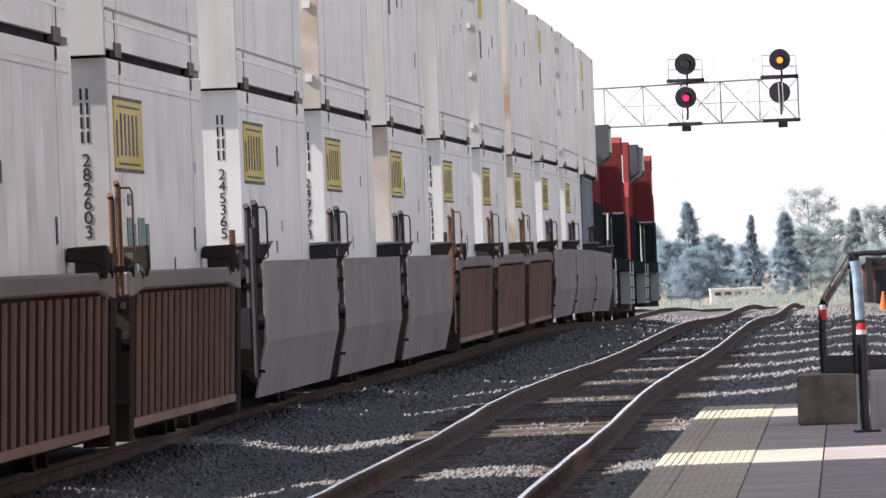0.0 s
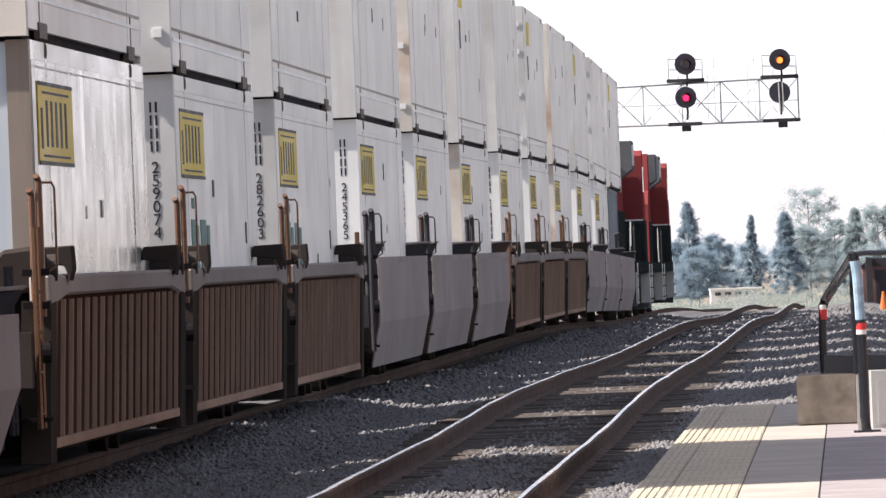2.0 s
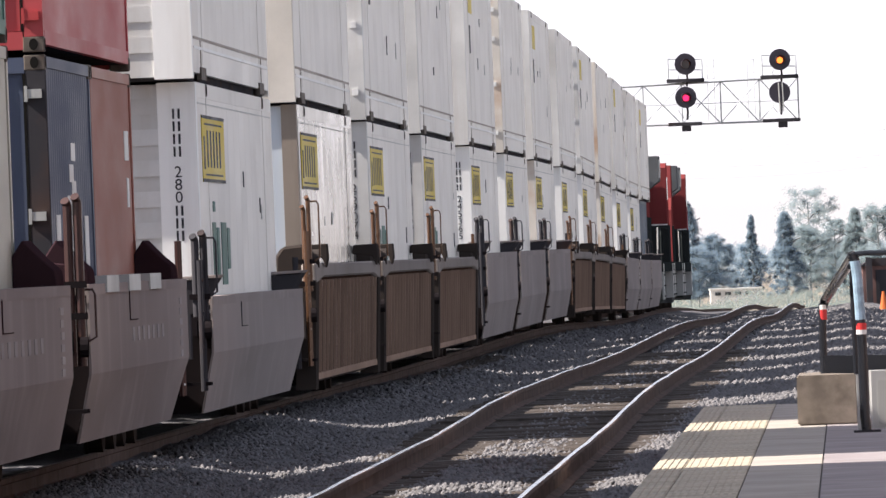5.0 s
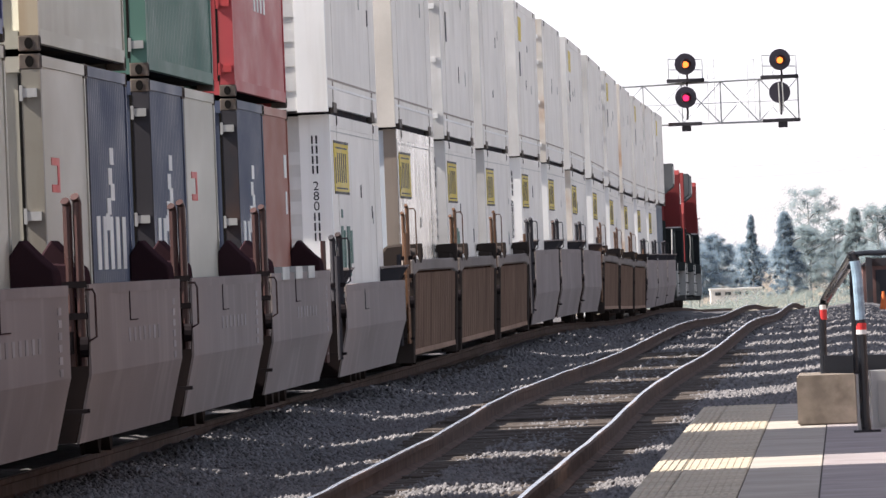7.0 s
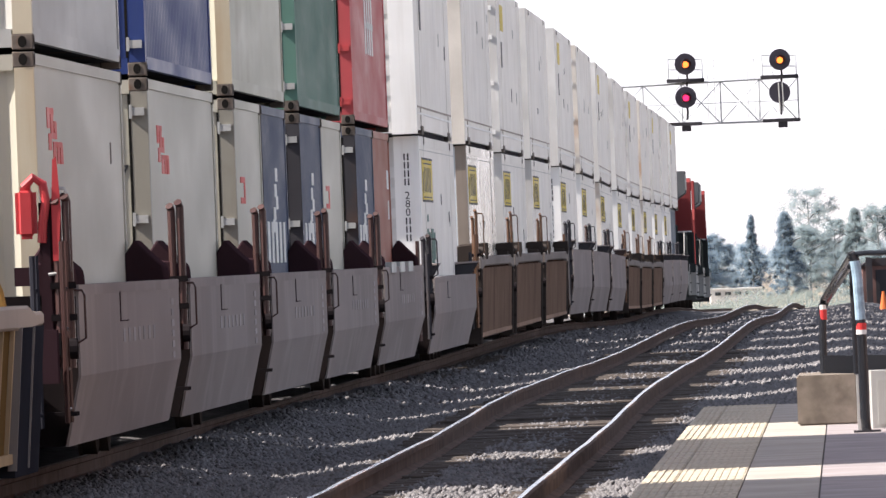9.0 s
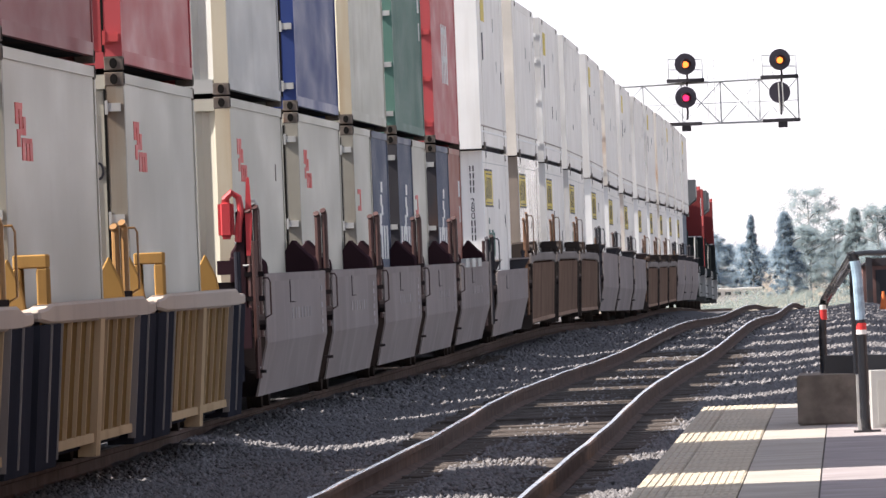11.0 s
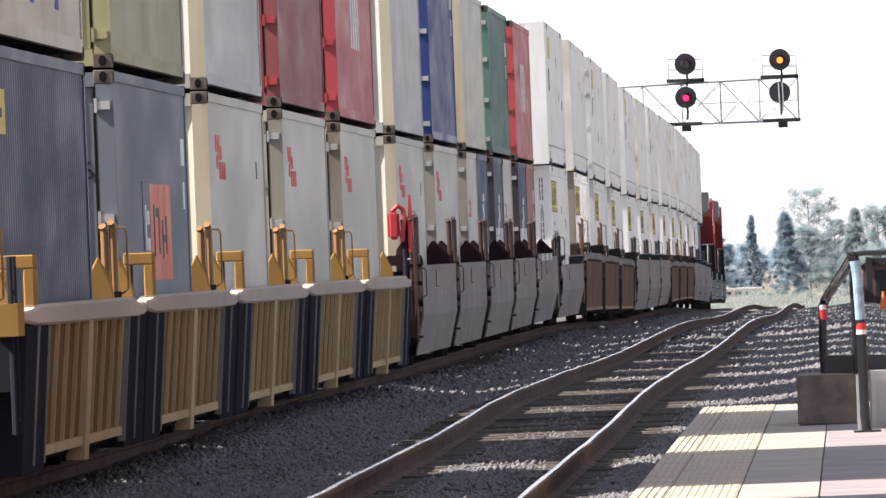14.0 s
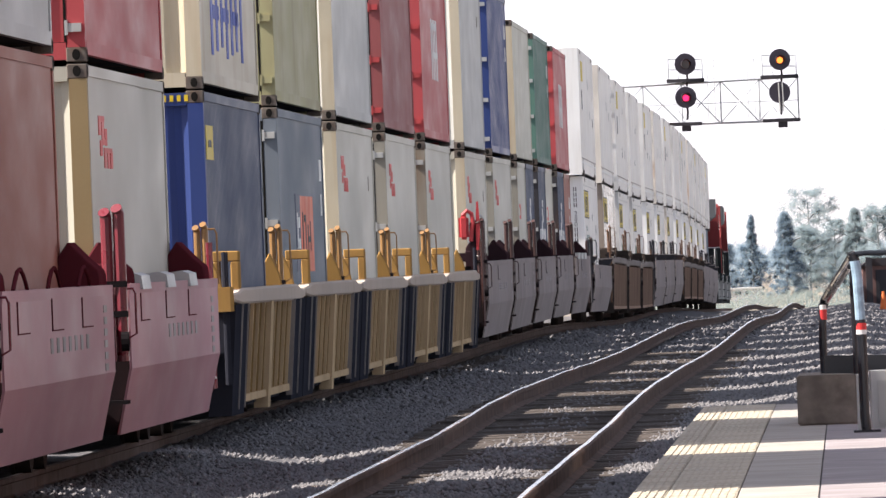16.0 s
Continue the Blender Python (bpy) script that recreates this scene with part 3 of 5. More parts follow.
# ------------------------------------------------------------- signal cantilever
def signal_bridge():
    D = 610.0
    k = LONG / D

    def w(px, py, dy=0.0):
        p = spot(px, py, D)
        return Vector((p.x, D + dy, p.z))

    root = tagged(new("signal_bridge"), "galvanised cantilever signal bridge of lattice truss over both tracks", "signal bridge", kind="")
    gz = float(level(D)) - 0.2
    xm = w(1030, 300)[0]
    top, bot = 150.0, 219.0
    part_of("mast", lambda b: tube(b, [(xm, D + 0.4, gz), (xm, D + 0.4, w(1030, 120)[2])], 0.28, 12), "galv", root)
    for dy in (0.0, 0.8):
        for py0, py1 in ((157, 136), (225, 213)):
            part_of("chord", lambda b: tube(b, [w(1030, py0 + 2, dy), w(1413, py1, dy)], 0.045, 6), "galv", root)
    n = 5
    xs = [1070 + i * (1413 - 1070) / n for i in range(n + 1)]

    def ty(px):
        return 157 + 2 - (px - 1030) / 383 * 23

    def by(px):
        return 227 - (px - 1030) / 383 * 14
    for dy in (0.0, 0.8):
        for i, px in enumerate(xs):
            part_of("strut", lambda b: tube(b, [w(px - 1.3, ty(px), dy), w(px + 1.3, by(px), dy)], 0.028, 6), "galv", root)
            if i < n:
                qx = xs[i + 1]
                part_of("brace", lambda b: tube(b, [w(px, ty(px), dy), w(qx, by(qx), dy)], 0.02, 5), "galv", root)
                part_of("brace", lambda b: tube(b, [w(px, by(px), dy), w(qx, ty(qx), dy)], 0.02, 5), "galv", root)
    for px in xs:
        part_of("tie_bar", lambda b: tube(b, [w(px, ty(px), 0), w(px, ty(px), 0.8)], 0.03, 5), "galv", root)
        part_of("tie_bar", lambda b: tube(b, [w(px, by(px), 0), w(px, by(px), 0.8)], 0.03, 5), "galv", root)
    part_of("mid_rail", lambda b: tube(b, [w(1090, 190, -0.1), w(1413, 177, -0.1)], 0.018, 5), "galv", root)
    # walkway platforms with cages
    for a, c, y1, y2 in ((1180, 1242, 143, 105), (1346, 1408, 136, 98)):
        part_of("walkway", lambda b: box(b, w(a, y1)[0], w(c + 4, y1)[0], D - 0.7, D + 0.9, w((a + c) / 2, y1 + 3)[2], w((a + c) / 2, y1 - 3)[2]), "charcoal", root, "dark grating walkway")
        for px in (a + 2, c):
            part_of("cage_post", lambda b: tube(b, [w(px + 0.7, y1, -0.6), w(px - 0.7, y2, -0.6)], 0.028, 5), "galv", root)
        for py in (y2, (y1 + y2) / 2):
            part_of("cage_rail", lambda b: tube(b, [w(a + 2, py, -0.5), w(c, py, -0.5)], 0.016, 5), "galv", root)
            part_of("cage_rail", lambda b: tube(b, [w(a + 2, py, 0.9), w(c, py, 0.9)], 0.016, 5), "galv", root)
    for a, c, py in ((1183, 1242, 220), (1350, 1416, 213)):
        part_of("walkway", lambda b: box(b, w(a, py)[0], w(c, py)[0], D - 0.7, D + 0.9, w((a + c) / 2, py + 3)[2], w((a + c) / 2, py - 3)[2]), "charcoal", root, "dark grating walkway")
        m = (a + c) / 2 + 2
        part_of("junction_box", lambda b: box(b, w(m - 8, py)[0], w(m + 8, py)[0], D - 0.6, D - 0.2, w(m, py + 13)[2], w(m, py + 3)[2]), "charcoal", root)
    for px in (1259, 1330):
        part_of("ladder", lambda b: ([tube(b, [w(px + e - 2, 104, 0.5), w(px + e + 2, 216, 0.5)], 0.014, 4) for e in (-6, 6)] + [tube(b, [w(px - 7, 106 + 11 * i, 0.5), w(px + 6, 106 + 11 * i, 0.5)], 0.010, 4) for i in range(10)]), "rodsteel", root)
    return root, w, k, D


def signal_head(bridge, w, k, D, px, py, lens, back=False, flash=False):
    r = 19.0 / k
    root = part_of("signal_head", lambda b: disc(b, (0, 0, 0), r, 0.03, "y", 32), "signal_black", bridge)
    root["label"] = {"amber": "round black signal head showing a glowing amber light", "redlight": "round black signal head showing a glowing red light",
                                       "lens_dark": "round black signal head turned away, unlit"}[lens]
    c = w(px, py, -0.75)
    root.matrix_basis = pose(c.x, c.y, c.z, 0, 0, 4)
    if not back:
        def hood(b):
            seg = 20
            R = 0.22
            rings = []
            for yy, cut in ((-0.02, 1.0), (-0.45, 0.75)):
                rings.append([b.verts.new((R * math.cos(a), yy, R * math.sin(a))) for a in [math.pi * (-0.5 * cut + i / seg * (1 + cut)) for i in range(seg + 1)]])
            for i in range(seg):
                b.faces.new((rings[0][i], rings[0][i + 1], rings[1][i + 1], rings[1][i]))
            bmesh.ops.solidify(b, geom=b.faces[:], thickness=0.012)
        part_of("hood", hood, "signal_black", root)
        part_of("lens", lambda b: disc(b, (0, -0.05, -0.03), 0.14, 0.06, "y", 24), lens, root, "glowing amber lens" if lens == "amber" else "glowing red lens")
        if flash:
            # added vane: it covers the steady lens to imitate flashing
            sh = part_of("shutter", lambda b: disc(b, (0.19, 0, 0), 0.18, 0.008, "y", 20), "lens_dark", root, "dark turning vane, added to blank the light between flashes")
            sh.matrix_basis = pose(-0.19, -0.11, -0.03)
            VANES.append(sh)
    part_of("housing", lambda b: disc(b, (0, 0.22, 0), 0.24, 0.4, "y", 16), "signal_black", root)
    part_of("bracket", lambda b: tube(b, [(0.06, 0.1, -r * 0.8), (0.1, 0.3, -r - 0.15), (0.1, 0.6, -r - 0.5)], 0.05, 8), "charcoal", root)
    part_of("cable", lambda b: tube(b, [(-0.2, 0.2, -r * 0.7), (-0.34, 0.25, -r - 0.1), (-0.1, 0.5, -r - 0.42), (0.15, 0.55, -r - 0.3)], 0.018, 6), "galv", root)
    if back:
        for e in (-0.05, 0.12):
            part_of("conduit", lambda b: tube(b, [(e, -0.08, r * 0.9), (e + 0.03, -0.1, -r - 0.4)], 0.03, 6), "alu", root)
    return root


_br, _w, _k, _D = signal_bridge()
VANES = []
signal_head(_br, _w, _k, _D, 1212, 114, "amber", flash=True)
signal_head(_br, _w, _k, _D, 1213, 173, "redlight")
signal_head(_br, _w, _k, _D, 1379, 106, "amber")
signal_head(_br, _w, _k, _D, 1379, 164, "lens_dark", True)


# ------------------------------------------------------------- the far trees and buildings
def leaf_axes(rng, s):
    """Two axes of a leaf spray that mostly turns its face to the light."""
    n = np.array((-0.55, -0.45, 0.6)) + rng.normal(0, 0.22, 3)
    n = n / np.linalg.norm(n)
    u = np.cross(n, rng.normal(0, 1, 3))
    u = u / np.linalg.norm(u)
    return u * s, np.cross(n, u) * s


def tree(name, x, y, height, width, shape, seed, leaf="leaf", label=""):
    rng = np.random.default_rng(seed)
    gz = float(level(y)) - 0.25
    root = tagged(new(name), label, "tree")
    root.matrix_basis = pose(x, y, gz)
    bm = bmesh.new()
    tube(bm, [(0, 0, 0), (0.05 * height * 0.2, 0, height * 0.4), (0, 0.1, height * 0.9)], height * 0.012, 8)
    for v in bm.verts:
        f = 1 - 0.75 * v.co.z / height
        v.co.x *= f
        v.co.y *= f
    for i in range(9):
        a, h = rng.uniform(0, 6.28), height * rng.uniform(0.25, 0.8)
        L = width * 0.4 * rng.uniform(0.5, 1)
        tube(bm, [(0, 0, h), (L * math.cos(a) * 0.5, L * math.sin(a) * 0.5, h + L * 0.3), (L * math.cos(a), L * math.sin(a), h + L * 0.5)], height * 0.006, 5)
    part("trunk", bm, "bark", root)
    # the crown: clumps of small leaf sprays
    V, F = [], []
    clumps = []
    n = {"cone": 230, "open": 95}.get(shape, 150)
    for i in range(n):
        h = rng.uniform(0.12, 1.0) if shape == "cone" else rng.uniform(0.22, 1.0)
        if shape == "cone":
            R = width / 2 * (1 - h) ** 0.75 * math.sqrt(rng.uniform(0.1, 1.2)) + 0.06
        elif shape == "open":
            R = width / 2 * math.sqrt(max(0.02, 1 - ((h - 0.66) / 0.45) ** 2)) * rng.uniform(0.2, 1.05)
        else:
            R = width / 2 * math.sqrt(max(0.02, 1 - ((h - 0.5) / 0.52) ** 2)) * rng.uniform(0.2, 1.05)
        a = rng.uniform(0, 6.28)
        clumps.append((R * math.cos(a), R * math.sin(a), h * height, rng.uniform(0.5, 1.0) * (width * (0.10 if shape == "cone" else 0.12))))
    for cx, cy, cz, cr in clumps:
        m = 125
        d = rng.normal(0, 1, (m, 3))
        d /= np.linalg.norm(d, axis=1)[:, None]
        p = d * cr * rng.uniform(0.2, 1.35, (m, 1)) * np.array([1, 1, 0.75]) + (cx, cy, cz)
        for q in p:
            s = rng.uniform(0.08, 0.17) * max(1.0, height / 11)
            u, v = leaf_axes(rng, s)
            b = len(V)
            V += [q - u, q + v * 0.6, q + u, q - v * 0.6]
            F.append((b, b + 1, b + 2, b + 3))
    ob = mesh_ob("crown", V, F, leaf)
    ob.parent = root
    return root


def far_x(px, d):
    return float(spot(px, 460, d).x)


def trees():
    rows = [("conifer_tree", 1219, 1350, 11.0, 4.6, "cone", "tall conifer with a pointed top, its leaves tinted with haze"), ("broadleaf_tree", 1185, 1300, 7.0, 5.0, "round", "rounded tree beside the line, its leaves tinted with haze"),
            ("broadleaf_tree", 1265, 1330, 7.6, 4.6, "round", "rounded tree beside the line, its leaves tinted with haze"),
            ("broadleaf_tree", 1235, 1280, 6.0, 5.5, "round", "rounded tree beside the line, its leaves tinted with haze"),
            ("conifer_tree", 1331, 1500, 10.0, 2.4, "cone", "slender pointed cypress in the haze"), ("broadleaf_tree", 1322, 1520, 6.6, 5.0, "round", "low rounded tree in the haze"),
            ("conifer_tree", 1391, 1300, 9.3, 4.4, "cone", "dense dark conifer beside the line"), ("broadleaf_tree", 1433, 1380, 12.2, 6.2, "open", "tall open-crowned gum tree with gaps in the leaves"),
            ("broadleaf_tree", 1425, 1350, 8.0, 5.5, "round", "rounded grey-green tree in the haze"), ("broadleaf_tree", 1478, 1420, 9.0, 5.0, "round", "rounded grey-green tree in the haze"),
            ("broadleaf_tree", 1515, 1360, 9.8, 4.6, "cone", "tall grey-green tree in the haze"), ("broadleaf_tree", 1555, 1330, 10.0, 5.4, "round", "broad grey-green tree in the haze"), ("broadleaf_tree", 1600, 1330, 10.5, 6, "round", "broad grey-green tree in the haze"),
            ("broadleaf_tree", 1150, 1400, 9, 6, "round", "rounded tree beside the line, its leaves tinted with haze"), ("broadleaf_tree", 1100, 1420, 9, 6, "round", "rounded tree beside the line, its leaves tinted with haze")]
    for i, (n, px, d, h, wd, sh, lab) in enumerate(rows):
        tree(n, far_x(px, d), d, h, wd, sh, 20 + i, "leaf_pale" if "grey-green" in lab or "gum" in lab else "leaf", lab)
    # a band of far woods
    rng = np.random.default_rng(5)
    V, F = [], []
    for i in range(9000):
        d = rng.uniform(2300, 2900)
        x = far_x(rng.uniform(1000, 1750), d)
        h = 7.0 * (0.75 + 0.35 * math.sin(x * 0.11) * math.sin(x * 0.043 + 2)) * math.sqrt(rng.uniform(0, 1))
        q = np.array((x, d, float(level(d)) + h))
        s = rng.uniform(0.35, 0.8)
        u, v = leaf_axes(rng, s)
        b = len(V)
        V += [q - u, q + v * 0.7, q + u, q - v * 0.7]
        F.append((b, b + 1, b + 2, b + 3))
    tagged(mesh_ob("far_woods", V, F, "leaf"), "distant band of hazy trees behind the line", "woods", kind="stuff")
    # low shrubs at the foot of the trees
    V, F = [], []
    for i in range(7000):
        d = rng.uniform(1120, 1280)
        x = far_x(rng.uniform(1130, 1720), d)
        h = 1.9 * (0.6 + 0.5 * math.sin(x * 0.7 + 1) * math.sin(x * 0.31)) * rng.uniform(0, 1)
        q = np.array((x, d, float(level(d)) - 0.2 + h))
        s = rng.uniform(0.12, 0.3)
        u, v = leaf_axes(rng, s)
        b = len(V)
        V += [q - u, q + v * 0.7, q + u, q - v * 0.7]
        F.append((b, b + 1, b + 2, b + 3))
    tagged(mesh_ob("shrubs", V, F, "shrub"), "low shrubs at the foot of the trees, paled with haze", "shrubs", kind="stuff")


trees()


def trackside():
    """Past the crest on the far side: a dark equipment cabin, an orange barrel, sagging cables in the sky."""
    q = spot(1529, 545, 520.0)
    z = float(level(520)) - 0.2
    cab = tagged(new("equipment_cabin"), "dark red-brown trackside equipment cabin with a low roof", "cabin")
    cab.matrix_basis = pose(q.x, 520, z)
    boxes("body", "brown_dark", cab, (0.0, 3.4, 0.0, 2.2, 0.0, 1.55))
    part_of("roof", lambda b: prism(b, [(-0.15, 1.55), (0.4, 1.85), (3.0, 1.85), (3.55, 1.55)], -0.15, 2.35, "y"), "charcoal", cab)
    boxes("door", "charcoal", cab, (0.5, 1.2, -0.03, 0.0, 0.1, 1.4))
    boxes("vent", "charcoal", cab, (0.12, 0.36, -0.5, -0.1, 0.0, 1.9))
    q = spot(1564, 540, 400.0)
    cone = tagged(new("traffic_cone"), "small orange plastic cone beside the tracks", "traffic cone")
    cone.matrix_basis = pose(q.x, 400, float(near_level(400)) - 0.2)

    def taper(b):
        tube(b, [(0, 0, 0.03), (0, 0, 0.3), (0, 0, 0.62)], 0.14, 12)
        for v in b.verts:
            f = 1 - 1.25 * (v.co.z - 0.03)
            v.co.x *= f
            v.co.y *= f
    part_of("cone", taper, "orange", cone)
    part_of("base", lambda b: box(b, -0.18, 0.18, -0.18, 0.18, 0, 0.04), "charcoal", cone)
    # a low pale building, put in for white vehicles among the far trees
    d = 1260.0
    q = spot(1258, 522, d)
    hall = tagged(new("low_building"), "low flat-roofed pale building in place of white vehicles among the far trees", "building")
    hall.matrix_basis = pose(q.x, d, float(level(d)) - 0.2)
    hz = q.z - (float(level(d)) - 0.2)
    boxes("wall", "plaster", hall, (0.0, 4.8, 0.0, 6.0, 0.0, hz + 0.4))
    boxes("roof", "plaster", hall, (-0.1, 4.9, -0.1, 6.1, hz + 0.4, hz + 0.55))
    for i in range(4):
        boxes("window", "window", hall, (0.4 + i * 0.95, 0.95 + i * 0.95, -0.03, 0.0, hz - 0.1, hz + 0.2))
    # a pole line far behind, its cables sagging across the sky
    d = 940.0
    line = tagged(new("power_line"), "distant pole line with thin grey sagging cables", "power line")
    ends = []
    for u0, heights in ((1040, (276, 291, 311)), (1655, (212, 260, 279))):
        p = spot(u0, 300, d)
        tops = [spot(u0, v, d).z for v in heights]
        g = float(level(d)) - 0.25
        pole = part_of("pole", lambda b: tube(b, [(p.x, d, g), (p.x, d, max(tops) + 0.3)], 0.14, 8), "bark", line)
        for z in tops:
            part_of("crossarm", lambda b: box(b, p.x - 0.9, p.x + 0.9, d - 0.06, d + 0.06, z - 0.1, z), "bark", pole)
        ends.append([Vector((p.x, d, z)) for z in tops])
    for a0, c0 in zip(*ends):
        pts = [a0.lerp(c0, i / 12) - Vector((0, 0, 0.7 * (1 - (i / 6 - 1) ** 2))) for i in range(13)]
        part_of("cable", lambda b: tube(b, pts, 0.006, 4), "galv", line)


trackside()


# ------------------------------------------------------------- containers
MOVING = []                                            # (thing, metres along the train)


def corrug(bm, x, y0, y1, z0, z1, out, pitch=0.278, depth=0.015):
    """A corrugated side wall in the plane x, its troughs set back from out's side."""
    n = max(2, int(round((y1 - y0) / pitch)))
    p = (y1 - y0) / n
    prof = []
    for i in range(n):
        b = y0 + i * p
        prof += [(b, 0), (b + 0.26 * p, 0), (b + 0.5 * p, depth), (b + 0.76 * p, depth)]
    prof.append((y1, 0))
    lo = [bm.verts.new((x - out * d, y, z0)) for y, d in prof]
    hi = [bm.verts.new((x - out * d, y, z1)) for y, d in prof]
    for i in range(len(prof) - 1):
        q = (lo[i], lo[i + 1], hi[i + 1], hi[i])
        bm.faces.new(q if out > 0 else q[::-1])


def corrug_end(bm, y, x0, x1, z0, z1, out):
    n = 8
    p = (x1 - x0) / n
    prof = []
    for i in range(n):
        b = x0 + i * p
        prof += [(b, 0), (b + 0.26 * p, 0), (b + 0.5 * p, 0.03), (b + 0.76 * p, 0.03)]
    prof.append((x1, 0))
    lo = [bm.verts.new((x, y - out * d, z0)) for x, d in prof]
    hi = [bm.verts.new((x, y - out * d, z1)) for x, d in prof]
    for i in range(len(prof) - 1):
        q = (lo[i], lo[i + 1], hi[i + 1], hi[i])
        bm.faces.new(q if out < 0 else q[::-1])


def digits(txt, size, material, parent, m, name="number"):
    cu = bpy.data.curves.new(name, "FONT")
    cu.body, cu.size, cu.align_x, cu.align_y = txt, size, "CENTER", "CENTER"
    cu.extrude = 0.002
    tmp = bpy.data.objects.new("tmp", cu)
    me = bpy.data.meshes.new_from_object(tmp)
    bpy.data.objects.remove(tmp)
    ob = new(name, me)
    me.materials.clear()
    me.materials.append(M[material])
    ob.parent = parent
    ob.matrix_basis = m
    return ob


_hole = bmesh.new()
tube(_hole, [(-0.004, 0, 0), (0.004, 0, 0)], 0.034, 12)
for _v in _hole.verts:
    _v.co.z *= 1.35
HOLE = bpy.data.meshes.new("hole")
_hole.to_mesh(HOLE)
_hole.free()
HOLE.materials.append(M["hole"])


def castings(root, W, H, ys):
    """Corner castings with their dark slots."""
    c = bmesh.new()
    box(c, -0.083, 0.083, -0.09, 0.09, -0.06, 0.06)
    bmesh.ops.bevel(c, geom=c.edges[:], offset=0.008, segments=1, affect="EDGES")
    first = part("corner_casting", c, "casting", root)
    k = 0
    for x in (-1, 1):
        for y in ys:
            for z in (0.06, H - 0.06):
                m = pose(x * (W / 2 - 0.08), y, z)
                ob = first if k == 0 else again(first, m)
                ob.matrix_basis = m
                k += 1
                if x > 0:
                    h = new("slot", HOLE)
                    h.parent = ob
                    h.matrix_basis = pose(0.084, 0, 0)
                if x > 0 and y == min(ys):
                    h = new("slot", HOLE)
                    h.parent = ob
                    h.matrix_basis = pose(0.0, -0.091, 0, 0, 0, 90)


def iso_container(length, H, paint, label, end="doors", post=None, rod="rodsteel", marks=(), digit="", smooth=False, ends=None):
    """A corrugated steel box of 20 or 40 feet. Local origin: the middle of its floor; the rear end faces -y."""
    W, L = 2.438, length
    post = post or paint
    root = tagged(new("shipping_container"), label, "shipping container", group="containers on the train")
    y0, y1 = -L / 2, L / 2
    ends = ends or paint
    for s in (-1, 1):
        if smooth:
            a, b = sorted((s * (W / 2 - 0.05), s * (W / 2 - 0.014)))
            boxes("side_wall", paint, root, (a, b, y0 + 0.15, y1 - 0.15, 0.16, H - 0.09))
        else:
            bm = bmesh.new()
            corrug(bm, s * (W / 2 - 0.012), y0 + 0.16, y1 - 0.16, 0.16, H - 0.09, s)
            part("side_wall", bm, paint, root)
    boxes("roof", paint, root, (-W / 2 + 0.03, W / 2 - 0.03, y0 + 0.1, y1 - 0.1, H - 0.05, H - 0.015))
    boxes("floor", "charcoal", root, (-W / 2 + 0.05, W / 2 - 0.05, y0 + 0.1, y1 - 0.1, 0.06, 0.17))
    for x in (-1, 1):
        a, b = sorted((x * (W / 2 - 0.06), x * W / 2))
        boxes("bottom_rail", paint, root, (a, b, y0 + 0.178, y1 - 0.178, 0.06, 0.17))
        boxes("top_rail", paint, root, (a, b, y0 + 0.178, y1 - 0.178, H - 0.10, H - 0.012))
        for y in (y0, y1 - 0.16):
            a2, b2 = sorted((x * (W / 2 - 0.15), x * (W / 2 - 0.002)))
            boxes("corner_post", post if y == y0 else paint, root, (a2, b2, y + 0.002, y + 0.158, 0.12, H - 0.12), label="worn corner post" if post != paint and y == y0 else "")
    for y in (y0, y1 - 0.12):
        boxes("end_sill", ends if y == y0 else paint, root, (-W / 2 + 0.16, W / 2 - 0.16, y + 0.005, y + 0.12, 0.02, 0.16))
        boxes("end_header", ends if y == y0 else paint, root, (-W / 2 + 0.16, W / 2 - 0.16, y + 0.005, y + 0.12, H - 0.14, H - 0.02))
    castings(root, W, H, (y0 + 0.09, y1 - 0.09))
    bm = bmesh.new()
    corrug_end(bm, y1 - 0.03, -W / 2 + 0.15, W / 2 - 0.15, 0.15, H - 0.12, 1)
    part("front_wall", bm, paint, root)
    if end == "doors":
        for x in (-1, 1):
            a, b = sorted((x * 0.012, x * (W / 2 - 0.155)))
            g0, g1 = sorted((x * (W / 2 - 0.175), x * (W / 2 - 0.152)))
            boxes("gasket", "hole", root, (g0, g1, y0 + 0.0, y0 + 0.03, 0.165, H - 0.145), label="dark rubber door gasket")
            d = boxes("door", paint, root, (a, b, y0 + 0.03, y0 + 0.075, 0.165, H - 0.145))
            for f in (0.28, 0.74):
                cx = x * (W / 2 - 0.15) * f
                part_of("lock_rod", lambda bb: tube(bb, [(cx, y0 + 0.012, 0.10), (cx, y0 + 0.012, H - 0.1)], 0.019, 8), rod, d)
            for z in (0.28, 0.95, 1.65, H - 0.3):
                cx = x * (W / 2 - 0.09)
                boxes("hinge", rod if rod != "rodsteel" else "alu", d, (cx - 0.07, cx + 0.06, y0 - 0.03, y0 + 0.03, z - 0.035, z + 0.035), (cx - 0.075, cx - 0.05, y0 - 0.035, y0 + 0.03, z - 0.06, z + 0.06))
        if digit:
            digits(digit, 0.22, "ink", root, pose(W / 2 - 0.24, y0 + 0.026, H - 0.85, 90, 0, 0))
    else:
        bm = bmesh.new()
        corrug_end(bm, y0 + 0.03, -W / 2 + 0.15, W / 2 - 0.15, 0.15, H - 0.12, -1)
        part("rear_wall", bm, ends, root)
    for kind in marks:
        side_marks(root, W / 2, y0, L, H, kind)
    return root


def plate(root, x, y0, y1, z0, z1, material, name="marking"):
    return boxes(name, material, root, (x - 0.004, x + 0.003, y0, y1, z0, z1))


